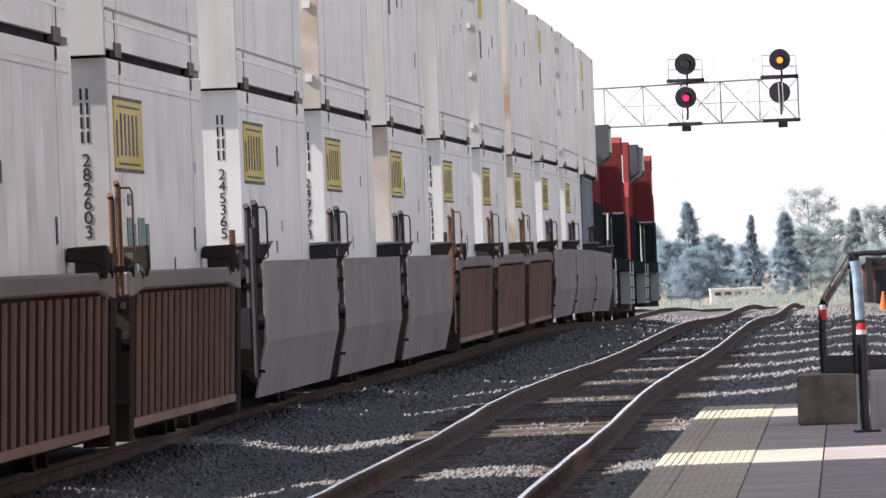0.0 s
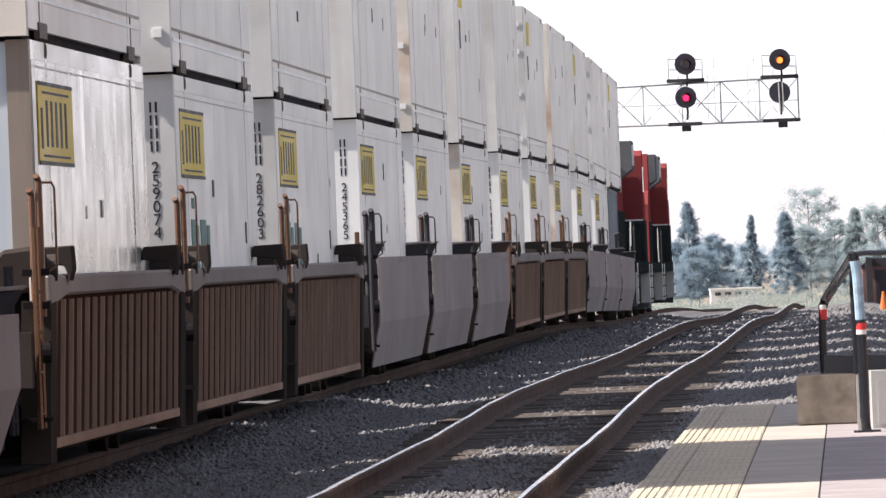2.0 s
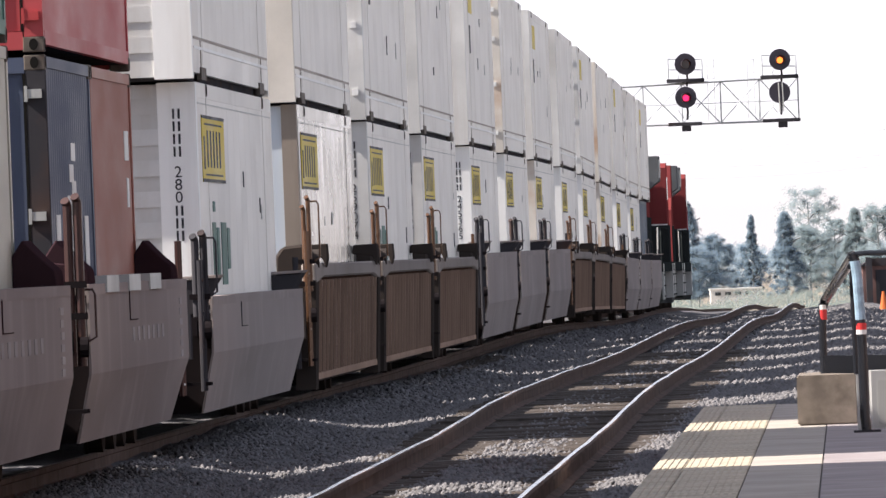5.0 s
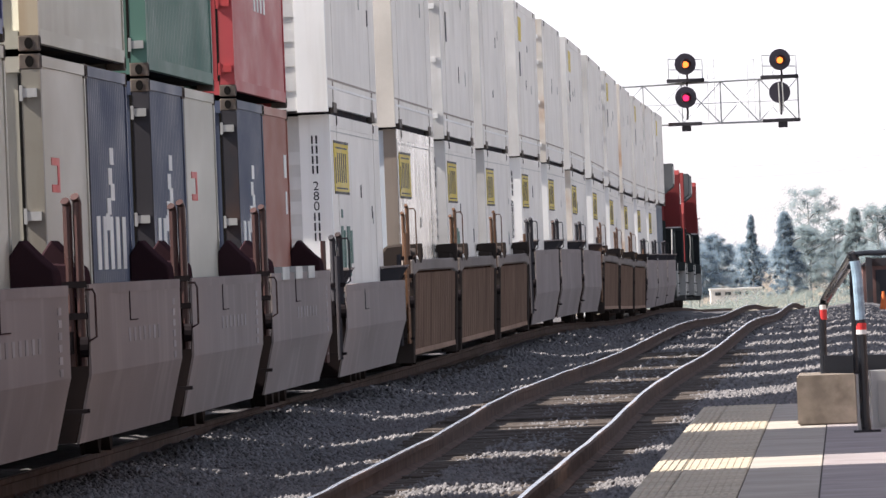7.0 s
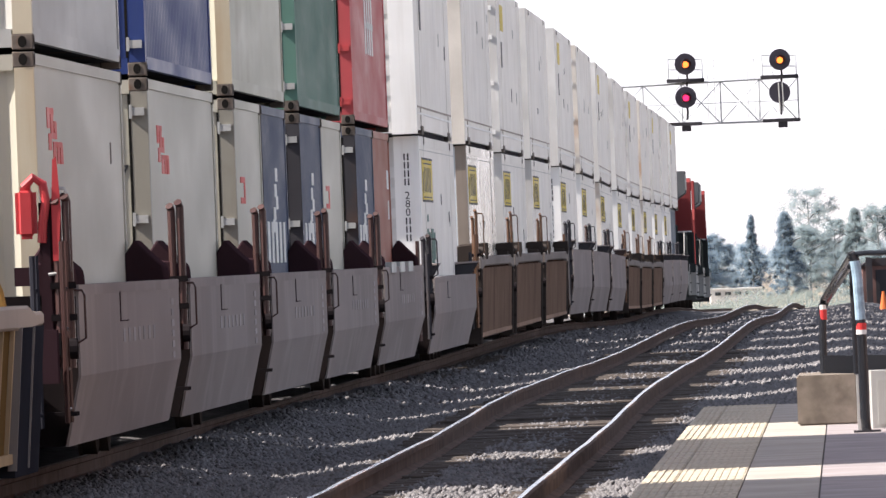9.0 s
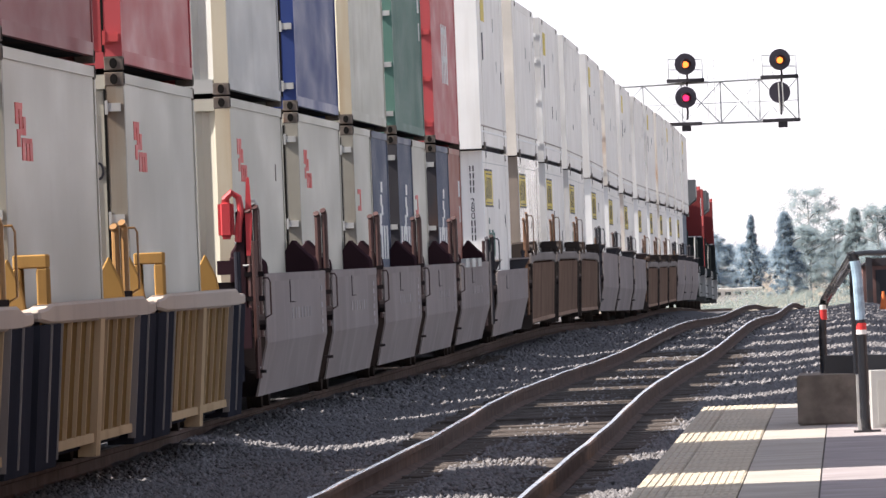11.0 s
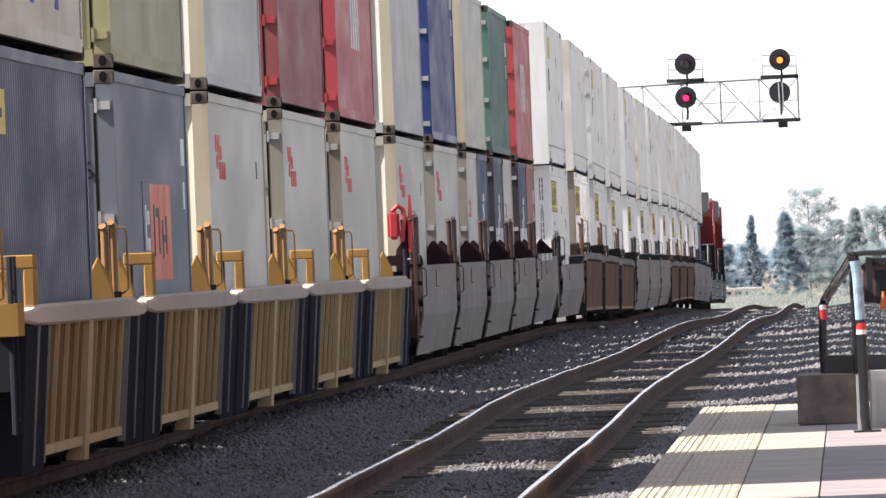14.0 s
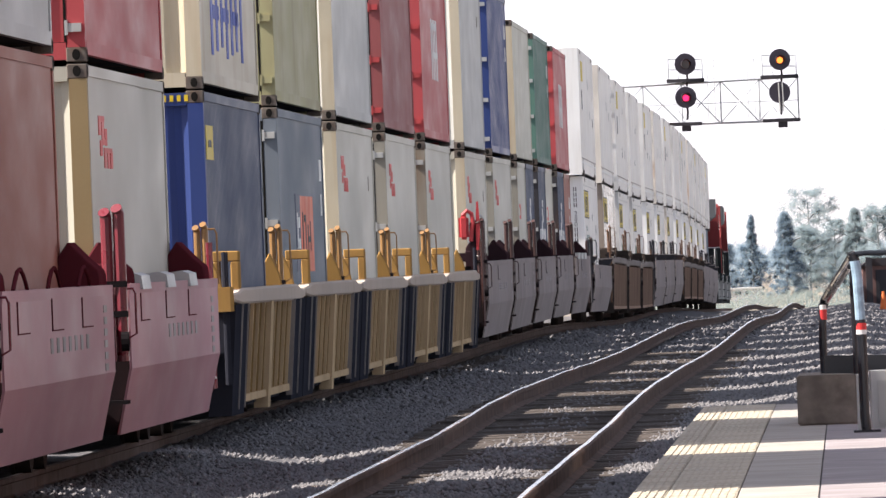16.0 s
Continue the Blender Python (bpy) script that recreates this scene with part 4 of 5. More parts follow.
def side_marks(root, x, y0, L, H, kind):
    """Painted marks on the right side, as plain shapes."""
    x = x - 0.011
    if kind == "logo_red":
        b = y0 + 1.6
        for dy, w, z0, z1 in ((0.0, 0.35, 0.00, 0.16), (0.35, 0.5, 0.00, 0.05), (0.45, 0.35, 0.05, 0.20), (0.15, 0.35, 0.20, 0.33), (0.5, 0.7, 0.19, 0.24), (0.9, 0.3, 0.10, 0.20), (0.7, 0.35, 0.28, 0.43), (1.2, 0.3, 0.27, 0.43), (1.6, 0.35, 0.29, 0.43), (0.7, 1.2, 0.26, 0.30)):
            plate(root, x, b + dy, b + dy + w, H - 0.41 - z1, H - 0.41 - z0, "redink", "logo")
    elif kind == "mark_red":
        b = y0 + 1.2
        plate(root, x, b, b + 1.0, H - 0.85, H - 0.79, "redink", "logo")
        plate(root, x, b + 0.75, b + 1.0, H - 1.0, H - 0.85, "redink", "logo")
        plate(root, x, b, b + 1.0, H - 1.06, H - 1.0, "redink", "logo")
    elif kind == "logo_white":
        b = y0 + 0.42 * L
        for i in range(4):
            plate(root, x, b + 0.75 * i, b + 0.75 * i + 0.38, 0.95, 1.85, "whiteink", "logo")
        plate(root, x, b + 0.3, b + 2.6, 1.70, 1.80, "whiteink", "logo")
        plate(root, x, b + 0.6, b + 2.8, 1.28, 1.37, "whiteink", "logo")
    elif kind == "logo_blue":
        b = y0 + 2.4
        for i in range(7):
            plate(root, x, b + 1.05 * i, b + 1.05 * i + 0.42, 0.36 + 0.05 * (i % 3), 1.55, "blueink", "logo")
        for i in range(3):
            plate(root, x, b + 2.1 * i, b + 2.1 * i + 1.2, 1.35, 1.5, "blueink", "logo")
            plate(root, x, b + 2.1 * i + 0.5, b + 2.1 * i + 1.7, 0.72, 0.86, "blueink", "logo")
    elif kind == "white_slash":
        b = y0 + 0.38 * L
        for i, (dy, dz) in enumerate(((0.9, 0.0), (0.6, -0.17), (0.9, -0.30), (0.3, -0.42), (0.05, -0.55))):
            plate(root, x, b + dy, b + dy + 0.55, H - 0.80 + dz, H - 0.66 + dz, "whiteink", "marking")
    elif kind == "white_bars":
        b = y0 + 0.16 * L
        for i in range(5):
            plate(root, x, b + i * 0.95, b + i * 0.95 + 0.5, 1.22, 1.66, "whiteink", "marking")
    elif kind == "yellow_tag":
        plate(root, x, y0 + 0.55, y0 + 1.9, H - 0.66, H - 0.33, "yellow", "marking")
        plate(root, x + 0.003, y0 + 0.9, y0 + 1.5, H - 0.54, H - 0.47, "ink", "marking")
    elif kind == "orange_graffiti":
        b = y0 + 5.4
        plate(root, x, b, b + 3.5, 1.11, 1.96, "orangeink", "graffiti")
        plate(root, x, b - 1.2, b, 1.11, 1.98, "blue", "graffiti")
        for dy, w, z0, z1 in ((0.5, 0.18, 1.10, 1.56), (0.9, 0.55, 1.45, 1.53), (1.3, 0.18, 1.12, 1.45), (1.9, 0.18, 1.08, 1.42), (1.9, 0.8, 1.22, 1.29), (2.5, 0.18, 1.12, 1.46)):
            plate(root, x + 0.003, b + dy, b + dy + w, z0 + 0.22, z1 + 0.22, "ink", "graffiti_stroke")
        for dy, w, z0, z1 in ((-0.9, 0.2, 1.15, 1.55), (-0.6, 0.35, 1.38, 1.5), (-0.6, 0.4, 1.15, 1.26)):
            plate(root, x + 0.003, b + dy, b + dy + w, z0 + 0.22, z1 + 0.22, "whiteink", "graffiti_stroke")
    elif kind == "white_tag":
        plate(root, x, y0 + L - 1.1, y0 + L - 0.5, H - 0.75, H - 0.5, "whiteink", "marking")
        plate(root, x, y0 + L - 0.9, y0 + L - 0.6, H - 1.15, H - 0.9, "whiteink", "marking")
    elif kind == "hazard":
        for i in range(7):
            boxes("hazard_bar", "yellow", root, (0.62 + i * 0.07, 0.655 + i * 0.07, y0 - 0.002, y0 + 0.006, H - 0.10, H - 0.04))
    elif kind == "small_ticks":
        plate(root, x, y0 + L - 1.9, y0 + L - 1.78, H - 0.8, H - 0.62, "casting", "marking")


def domestic_container(H, label, number="", post="white_post", paint="white", decal=True, upper=False, graffiti=False, seed=0, end="ribs"):
    """A smooth-sided 53-foot box with stacking posts at the 40-foot points."""
    W, L = 2.6, 16.15
    rng = np.random.default_rng(seed)
    steel = paint == "steel_bright"
    pw = 0.17 if steel else 0.36
    root = tagged(new("domestic_container"), label, "shipping container", group="containers on the train")
    y0, y1 = -L / 2, L / 2
    x = W / 2
    # plate sides with thin vertical seams between the sheets
    n = 13
    sheet = (L - 0.5) / n
    for s in (-1, 1):
        a, b = sorted((s * (x - 0.05), s * (x - 0.005)))
        boxes("side_core", paint, root, (a, b, y0 + 0.24, y1 - 0.24, 0.30, H - 0.14))
        a, b = sorted((s * (x - 0.05), s * x))
        boxes("bottom_rail", paint, root, (a, b, y0 + 0.24, y1 - 0.24, 0.06 if upper else 0.0, 0.30))
        boxes("top_rail", paint, root, (a, b, y0 + 0.24, y1 - 0.24, H - 0.14, H))
    first = None
    for i in range(n):
        if first is None:
            if steel:
                bm = bmesh.new()
                corrug(bm, x + 0.003, 0.0, L - 0.5, 0.31, H - 0.15, 1, 1.5, 0.03)
                part("side_panel", bm, paint, root, "shiny ribbed metal side").matrix_basis = pose(0, y0 + 0.25, 0)
                break
            first = boxes("side_panel", paint, root, (x - 0.012, x - 0.002, 0.003, sheet - 0.003, 0.31, H - 0.15))
            p = first
        else:
            p = again(first, Matrix())
        p.matrix_basis = pose(0, y0 + 0.25 + i * sheet, 0)
    boxes("roof", paint, root, (-x + 0.04, x - 0.04, y0 + 0.1, y1 - 0.1, H - 0.05, H - 0.01))
    boxes("floor", "charcoal", root, (-x + 0.06, x - 0.06, y0 + 0.26, y1 - 0.26, -0.012 if upper else 0.04, 0.14))
    for s in (-1, 1):
        for yy in (y0, y1 - 0.24):
            a, b = sorted((s * (x - pw), s * (x - 0.001)))
            boxes("corner_post", post if yy == y0 else paint, root, (a, b, yy, yy + 0.238, 0.0, H), label="rust-stained end post" if post == "rusty_post" and yy == y0 else "")
    # white ends toned down: shade is in their colour
    for yy in (y0 + 0.02, y1 - 0.10):
        boxes("end_wall", "pale_blue" if steel else "dusty_shaded_end", root, (-x + pw, x - pw, yy, yy + 0.08, 0.02, H - 0.02))
    if end == "ribs" and not steel:
        rib = None
        for i in range(9):
            z = 0.25 + i * 0.29
            if rib is None:
                rib = boxes("end_rib", "dusty_shaded_end", root, (-x + 0.36, x - 0.36, -0.014, 0.0, 0, 0.15))
            else:
                rib = again(rib, Matrix())
            rib.matrix_basis = pose(0, y0 + 0.02, z)
    elif not steel:
        for s in (-1, 1):
            for f in (0.3, 0.7):
                cx = s * (x - 0.36) * f
                part_of("lock_rod", lambda bb: tube(bb, [(cx, y0 - 0.012, 0.06), (cx, y0 - 0.012, H - 0.06)], 0.02, 8), "rodsteel", root)
            for z in (0.35, 1.2, 2.0, H - 0.35):
                boxes("hinge", "white_post", root, (s * (x - 0.12) - 0.04, s * (x - 0.12) + 0.04, y0 - 0.018, y0, z - 0.04, z + 0.04))
    # stacking posts 40 feet apart, set 4 mm proud
    for yy in (-6.096, 6.096 - 0.18):
        boxes("stacking_post", paint, root, (x - 0.01, x + 0.003, yy, yy + 0.18, 0.13, H - 0.13))
    castings(root, W + 0.01, H, (-6.0, 6.0))
    if upper:
        # recessed lower band with a line above it
        boxes("band_line", "brown_post", root, (x - 0.005, x + 0.005, y0 + 0.3, y1 - 0.3, 0.375, 0.40))
        for yy in (-6.5, 6.3):
            boxes("band_post", "brown_post", root, (x - 0.005, x + 0.006, yy, yy + 0.09, 0.1, 0.375))
        boxes("band_line", "white_post", root, (x - 0.005, x + 0.008, y0 + 0.3, y1 - 0.3, 0.28, 0.31))
        for yy in (-6.2, 6.2):
            boxes("corner_bracket", "casting", root, (x - 0.03, x + 0.015, yy - 0.5, yy + 0.5, 0.0, 0.12))
    else:
        boxes("band_line", "grey", root, (x - 0.005, x + 0.004, y0 + 0.3, y1 - 0.3, H - 0.20, H - 0.188))
    X = x + 0.0035
    if decal:
        b, w, z0, z1 = y0 + 0.9, 4.4, H - 0.93, H - 0.30
        plate(root, X, b, b + w, z0, z1, "yellow", "decal")
        for zz in (z0, z1 - 0.03):
            plate(root, X + 0.003, b, b + w, zz, zz + 0.03, "ink", "decal_border")
        for zz in (z0 + 0.06, z1 - 0.09):
            plate(root, X + 0.003, b + 0.5, b + w - 0.5, zz, zz + 0.018, "ink", "decal_border")
        for i in range(5):
            plate(root, X + 0.003, b + 0.9 + i * 0.6, b + 1.15 + i * 0.6, z0 + 0.14, z1 - 0.14, "ink", "decal_bar")
        plate(root, X + 0.003, b + 0.25, b + 0.5, z0 + 0.12, z1 - 0.2, "ink", "decal_bar")
    # small dark stencils
    for k in range(3):
        yy = y0 + rng.uniform(5.4, 15)
        zz = rng.uniform(0.9, H - 0.7)
        plate(root, X, yy, yy + rng.uniform(0.12, 0.3), zz, zz + rng.uniform(0.1, 0.25), "grey" if rng.uniform() < 0.7 else "ink", "stencil")
    if upper and seed % 2 == 0:
        plate(root, X, y0 + 2.5, y0 + 3.0, 1.5, 1.95, "ink", "stencil")
        plate(root, X, y0 + 2.2, y0 + 4.2, 2.15, 2.6, "yellow", "decal")
    if graffiti:
        for dy, w, z0, z1 in ((0.0, 0.6, 1.05, 1.55), (0.8, 0.5, 1.0, 1.5), (1.7, 1.0, 0.95, 1.55), (2.9, 0.5, 1.1, 1.5), (0.2, 0.4, 1.65, 1.75)):
            plate(root, X, y0 + 2.4 + dy, y0 + 2.4 + dy + w, z0, z1, "inkgreen", "graffiti")
    if number:
        # upright stencilled column on the end post: owner code as bars, number as digits
        z = H - 0.24
        for i in range(4):
            boxes("code_bar", "ink", root, (x - 0.222, x - 0.202, y0 - 0.003, y0 + 0.003, z - 0.10, z - 0.005))
            boxes("code_bar", "ink", root, (x - 0.172, x - 0.150, y0 - 0.003, y0 + 0.003, z - 0.10, z - 0.005))
            z -= 0.118
        z -= 0.08
        for ch in number:
            if ch == "-":
                boxes("code_bar", "ink", root, (x - 0.222, x - 0.202, y0 - 0.003, y0 + 0.003, z - 0.10, z - 0.005))
                boxes("code_bar", "ink", root, (x - 0.172, x - 0.150, y0 - 0.003, y0 + 0.003, z - 0.10, z - 0.005))
            else:
                digits(ch, 0.15, "ink", root, pose(x - 0.185, y0 - 0.002, z - 0.05, 90, 0, 0))
            z -= 0.118
    return root


# ------------------------------------------------------------- railcars
WHEEL = None


def bogie(parent, y, material="truck"):
    """A two-axle truck: side frames, springs, axles and wheels."""
    b = part_of("truck_bolster", lambda bm: box(bm, -1.05, 1.05, -0.18, 0.18, 0.42, 0.72), material, parent)
    b.matrix_basis = pose(0, y, 0)
    for x in (-1.02, 1.02):
        f = part_of("side_frame", lambda bm: prism(bm, [(-1.25, 0.40), (-1.2, 0.56), (-0.5, 0.78), (0.5, 0.78), (1.2, 0.56), (1.25, 0.40), (0.95, 0.36), (0.45, 0.24), (-0.45, 0.24), (-0.95, 0.36)], x - 0.08, x + 0.08, "x"), material, b)
        for e in (-0.12, 0.12):
            part_of("spring", lambda bm: tube(bm, [(x + 0.09, e, 0.30), (x + 0.09, e, 0.55)], 0.07, 10), "charcoal", b)
    for e in (-0.89, 0.89):
        def wheels(bm):
            tube(bm, [(-1.12, e, 0.42), (1.12, e, 0.42)], 0.075, 10)
            for x in (-0.77, 0.77):
                disc(bm, (x, e, 0.42), 0.42, 0.13, "x", 24)
                disc(bm, (x - 0.075 * (1 if x > 0 else -1), e, 0.42), 0.445, 0.03, "x", 24)
        part_of("wheelset", wheels, "wheel", b)
    return b


def well_side(bm, s, hw, L, zt, zf, zb, inset=0.12, rear=0.1, front=0.1):
    """One folded side sheet of a well: upright above, leaning in below the fold, its lower ends cut back."""
    t = 0.02
    rows = [(hw, zt, 0.0), (hw, zf, 0.0), (hw - 0.025, zf - 0.10, 0.2), (hw - inset, zb, 1.0)]
    out = [[bm.verts.new((s * x, y, z)) for y in (-L / 2 + k * rear, L / 2 - k * front)] for x, z, k in rows]
    inn = [[bm.verts.new((s * (x - t), y, z)) for y in (-L / 2 + k * rear, L / 2 - k * front)] for x, z, k in rows]
    fs = []
    for i in range(3):
        fs.append(bm.faces.new((out[i][0], out[i][1], out[i + 1][1], out[i + 1][0])))
        fs.append(bm.faces.new((inn[i][0], inn[i + 1][0], inn[i + 1][1], inn[i][1])))
        for e in (0, 1):
            fs.append(bm.faces.new((out[i][e], out[i + 1][e], inn[i + 1][e], inn[i][e])))
    for i in (0, 3):
        fs.append(bm.faces.new((out[i][0], inn[i][0], inn[i][1], out[i][1])))
    bmesh.ops.recalc_face_normals(bm, faces=fs)


STYLES = dict(
    grey40=dict(L=13.7, pitch=16.35, hw=1.57, zt=1.455, zf=0.79, zb=0.265, paint="well_grey", dark="dark_maroon", tube="maroon_tube", guide="hump", name="pale grey articulated well car unit with dark maroon ends"),
    red40=dict(L=13.7, pitch=16.35, hw=1.57, zt=1.44, zf=0.78, zb=0.25, paint="well_red", dark="dark_red", tube="red_tube", guide="hump", name="faded red articulated well car unit with dark red ends"),
    yellow40=dict(L=15.9, pitch=16.35, hw=1.55, zt=1.35, zf=1.20, zb=0.20, paint="well_yellow", dark="navy_steel", tube="ochre_tube", guide="yellow", name="ochre yellow ribbed well car unit with a dusty white sill"),
    grey53=dict(L=18.6, pitch=20.9, hw=1.55, zt=1.585, zf=0.80, zb=0.25, paint="well_grey", dark="charcoal", tube="charcoal", guide="bracket", name="pale grey 53-foot well car unit with black ends"),
    single53=dict(L=19.8, pitch=22.6, hw=1.58, zt=1.28, zf=0.79, zb=0.245, paint="well_grey", dark="charcoal", tube="charcoal", guide="bracket", name="pale grey single well car with low sides"),
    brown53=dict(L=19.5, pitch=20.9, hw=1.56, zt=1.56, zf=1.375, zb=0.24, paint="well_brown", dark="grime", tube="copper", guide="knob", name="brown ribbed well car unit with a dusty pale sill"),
)


def well_unit(style, front_end=False, rear_end=False):
    q = STYLES[style]
    L, hw, zt, zf, zb = q["L"], q["hw"], q["zt"], q["zf"], q["zb"]
    root = tagged(new("well_car"), q["name"], "railcar", group="well cars of the train")
    half = q["pitch"] / 2
    if "40" in style and style != "yellow40" and front_end != rear_end:
        L += 1.2                                       # the end units run on past their trucks
    cut = 1.2 if front_end and style in ("grey40", "single53") else 0.12
    floor = 0.36 if "40" in style else 0.46
    for s in (-1, 1):
        if style in ("yellow40", "brown53"):
            a, b = sorted((s * (hw - 0.16), s * hw))
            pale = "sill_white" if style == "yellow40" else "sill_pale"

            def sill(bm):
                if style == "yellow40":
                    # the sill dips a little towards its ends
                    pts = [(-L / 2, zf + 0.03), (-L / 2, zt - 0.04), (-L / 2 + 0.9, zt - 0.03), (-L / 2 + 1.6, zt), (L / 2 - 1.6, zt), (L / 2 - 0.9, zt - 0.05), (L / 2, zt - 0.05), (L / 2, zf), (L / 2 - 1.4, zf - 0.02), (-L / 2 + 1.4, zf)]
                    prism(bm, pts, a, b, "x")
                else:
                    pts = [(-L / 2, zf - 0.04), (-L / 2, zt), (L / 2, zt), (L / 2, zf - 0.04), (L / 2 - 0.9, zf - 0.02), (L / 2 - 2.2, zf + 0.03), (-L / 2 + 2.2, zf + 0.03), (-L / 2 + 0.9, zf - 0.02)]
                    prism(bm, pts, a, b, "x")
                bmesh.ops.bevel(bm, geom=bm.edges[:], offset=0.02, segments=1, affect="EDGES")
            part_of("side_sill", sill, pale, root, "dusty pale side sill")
            lean_in = 0.08 if style == "yellow40" else 0.045

            def leaning(name, outer, inner, y0, y1, material, lo, hi=zf):
                """A plate or rib that leans in towards its foot."""
                poly = [(s * (hw - inner), hi), (s * (hw - outer), hi), (s * (hw - outer - lean_in), lo), (s * (hw - inner - lean_in), lo)]
                return part_of(name, lambda bm: prism(bm, poly, y0, y1, "y"), material, root)
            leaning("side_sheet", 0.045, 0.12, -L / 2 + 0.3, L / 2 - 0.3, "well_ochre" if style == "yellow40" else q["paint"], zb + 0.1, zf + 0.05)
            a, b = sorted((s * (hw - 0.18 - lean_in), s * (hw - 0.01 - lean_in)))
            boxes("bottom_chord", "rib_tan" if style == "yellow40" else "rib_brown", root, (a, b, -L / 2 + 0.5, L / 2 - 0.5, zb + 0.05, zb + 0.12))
            n = 9 if style == "yellow40" else 18
            rib = None
            for i in range(n):
                yy = -L / 2 + 0.9 + i * (L - 1.9) / (n - 1) if style == "brown53" else -L / 2 + 2.85 + i * (L - 6.0) / (n - 1)
                wd = 0.04
                if style == "yellow40" and i == 4:
                    continue
                if rib is None:
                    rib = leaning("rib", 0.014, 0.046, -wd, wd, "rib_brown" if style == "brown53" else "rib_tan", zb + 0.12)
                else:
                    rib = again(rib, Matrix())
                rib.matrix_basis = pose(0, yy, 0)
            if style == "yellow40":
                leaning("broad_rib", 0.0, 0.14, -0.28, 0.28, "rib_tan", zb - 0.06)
            if style == "yellow40" and rear_end:
                a, b = sorted((s * (hw - 0.22), s * (hw - 0.02)))
                boxes("end_block", "well_yellow", root, (a, b, -L / 2 - 0.75, -L / 2 - 0.004, zf - 0.06, zt + 0.02), label="ochre yellow block at the end of the sill")
            for e in (-1, 1):
                broad = {"yellow40": 2.5 if e < 0 else 2.7}.get(style, 0.7)
                y0, y1 = sorted((e * (L / 2 - broad), e * (L / 2 + 0.02)))
                leaning("end_post", 0.003, 0.22, y0, y1, q["dark"], zb - 0.05)
                if style == "yellow40":
                    for yy in (L / 2 - broad - 0.05, L / 2 - 1.3):
                        y0, y1 = sorted((e * yy, e * (yy + 0.05)))
                        leaning("rib", -0.012, 0.05, y0, y1, "sill_pale", zb)
        else:
            part_of("side_sheet", lambda bm: well_side(bm, s, hw, L, zt, zf, zb, front=cut), q["paint"], root)
            a, b = sorted((s * (hw - 0.14), s * (hw + 0.004)))
            boxes("top_chord", q["paint"], root, (a, b, -L / 2 + 0.02, L / 2 - 0.02, zt - 0.06, zt + 0.02))
            # stencils on the side sheet
            X = hw + 0.001
            if s > 0:
                for i in range(7 if "40" in style else 0):
                    plate(root, X + 0.001, -1.5 + i * 0.75, -1.2 + i * 0.75, zf + 0.21, zf + 0.32, "stencil", "stencil")
                for i in range(6 if "40" in style else 0):
                    plate(root, X + 0.001, L / 2 - 1.4, L / 2 - 1.0, zf - 0.0 + 0.09 * i + 0.02, zf + 0.09 * i + 0.075, "stencil", "stencil")
                if style != "grey53":
                    boxes("hook_bar", q["dark"], root, (hw, hw + 0.008, -L / 2 + 5.6, -L / 2 + 5.65, zt - 0.28, zt - 0.05), (hw, hw + 0.006, -L / 2 + 5.6, -L / 2 + 6.8, zt - 0.288, zt - 0.28))
                if style == "grey40" and front_end:
                    for k in (2.2, 5.4, 8.6):
                        part_of("strap", lambda bm: (box(bm, hw - 0.2, hw + 0.02, -L / 2 + k, -L / 2 + k + 1.7, zt + 0.02, zt + 0.08), box(bm, hw + 0.005, hw + 0.02, -L / 2 + k, -L / 2 + k + 1.7, zt - 0.05, zt + 0.02)), "alu", root, "pale bent strap over the rim")
                if style == "red40":
                    for k in (1.6, 5.6, 9.4):
                        y = -L / 2 + k
                        if front_end:
                            # pale rounded straps folded over the rim
                            part_of("strap", lambda bm: prism(bm, [(hw - 0.22, zt + 0.02), (hw - 0.20, zt + 0.09), (hw - 0.05, zt + 0.105), (hw + 0.015, zt + 0.08), (hw + 0.03, zt - 0.03), (hw + 0.005, zt - 0.03), (hw + 0.005, zt + 0.02)], y, y + 1.3, "y"), "alu", root, "pale bent strap over the rim")
                        else:
                            part_of("hoop", lambda bm: tube(bm, [(hw - 0.02, y + 1.6 * f, zt + 0.02 + 0.15 * math.sin(math.pi * f)) for f in (0, 0.15, 0.35, 0.55, 0.75, 0.9, 1.0)], 0.016, 6), q["dark"], root, "dark red arched hoop on the rim")
                        boxes("hook_bar", q["dark"], root, (hw, hw + 0.008, y, y + 0.06, zt - 0.28, zt - 0.06), (hw, hw + 0.006, y, y + 1.4, zt - 0.29, zt - 0.28))
    boxes("well_floor", q["dark"], root, (-hw + 0.2, hw - 0.2, -L / 2 + 0.6, L / 2 - 0.6, max(0.2, zb), floor - 0.02))
    # ends: bulkhead, platform over the truck, corner steps
    for e in (-1, 1):
        back = L / 2 - 0.15 - (cut if e > 0 else 0.12)
        back = max(back, 6.2)
        y0, y1 = sorted((e * back, e * (back - 0.07)))
        hb, zh = hw - 0.03, zt - 0.05 if style != "single53" else 1.15
        part_of("bulkhead", lambda bm: prism(bm, [(-hb + 0.13, zb), (-hb, zf), (-hb, zh), (hb, zh), (hb, zf), (hb - 0.13, zb)], y0, y1, "y"), "gap_shade", root)
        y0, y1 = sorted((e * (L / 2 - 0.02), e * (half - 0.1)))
        boxes("end_platform", "gap_shade", root, (-0.62, 0.62, y0, y1, 0.78, 1.08), (-1.45, 1.45, e * L / 2 - 0.02 if e > 0 else y1 - 0.35, e * L / 2 + 0.35 if e > 0 else y1, 0.95, 1.12))
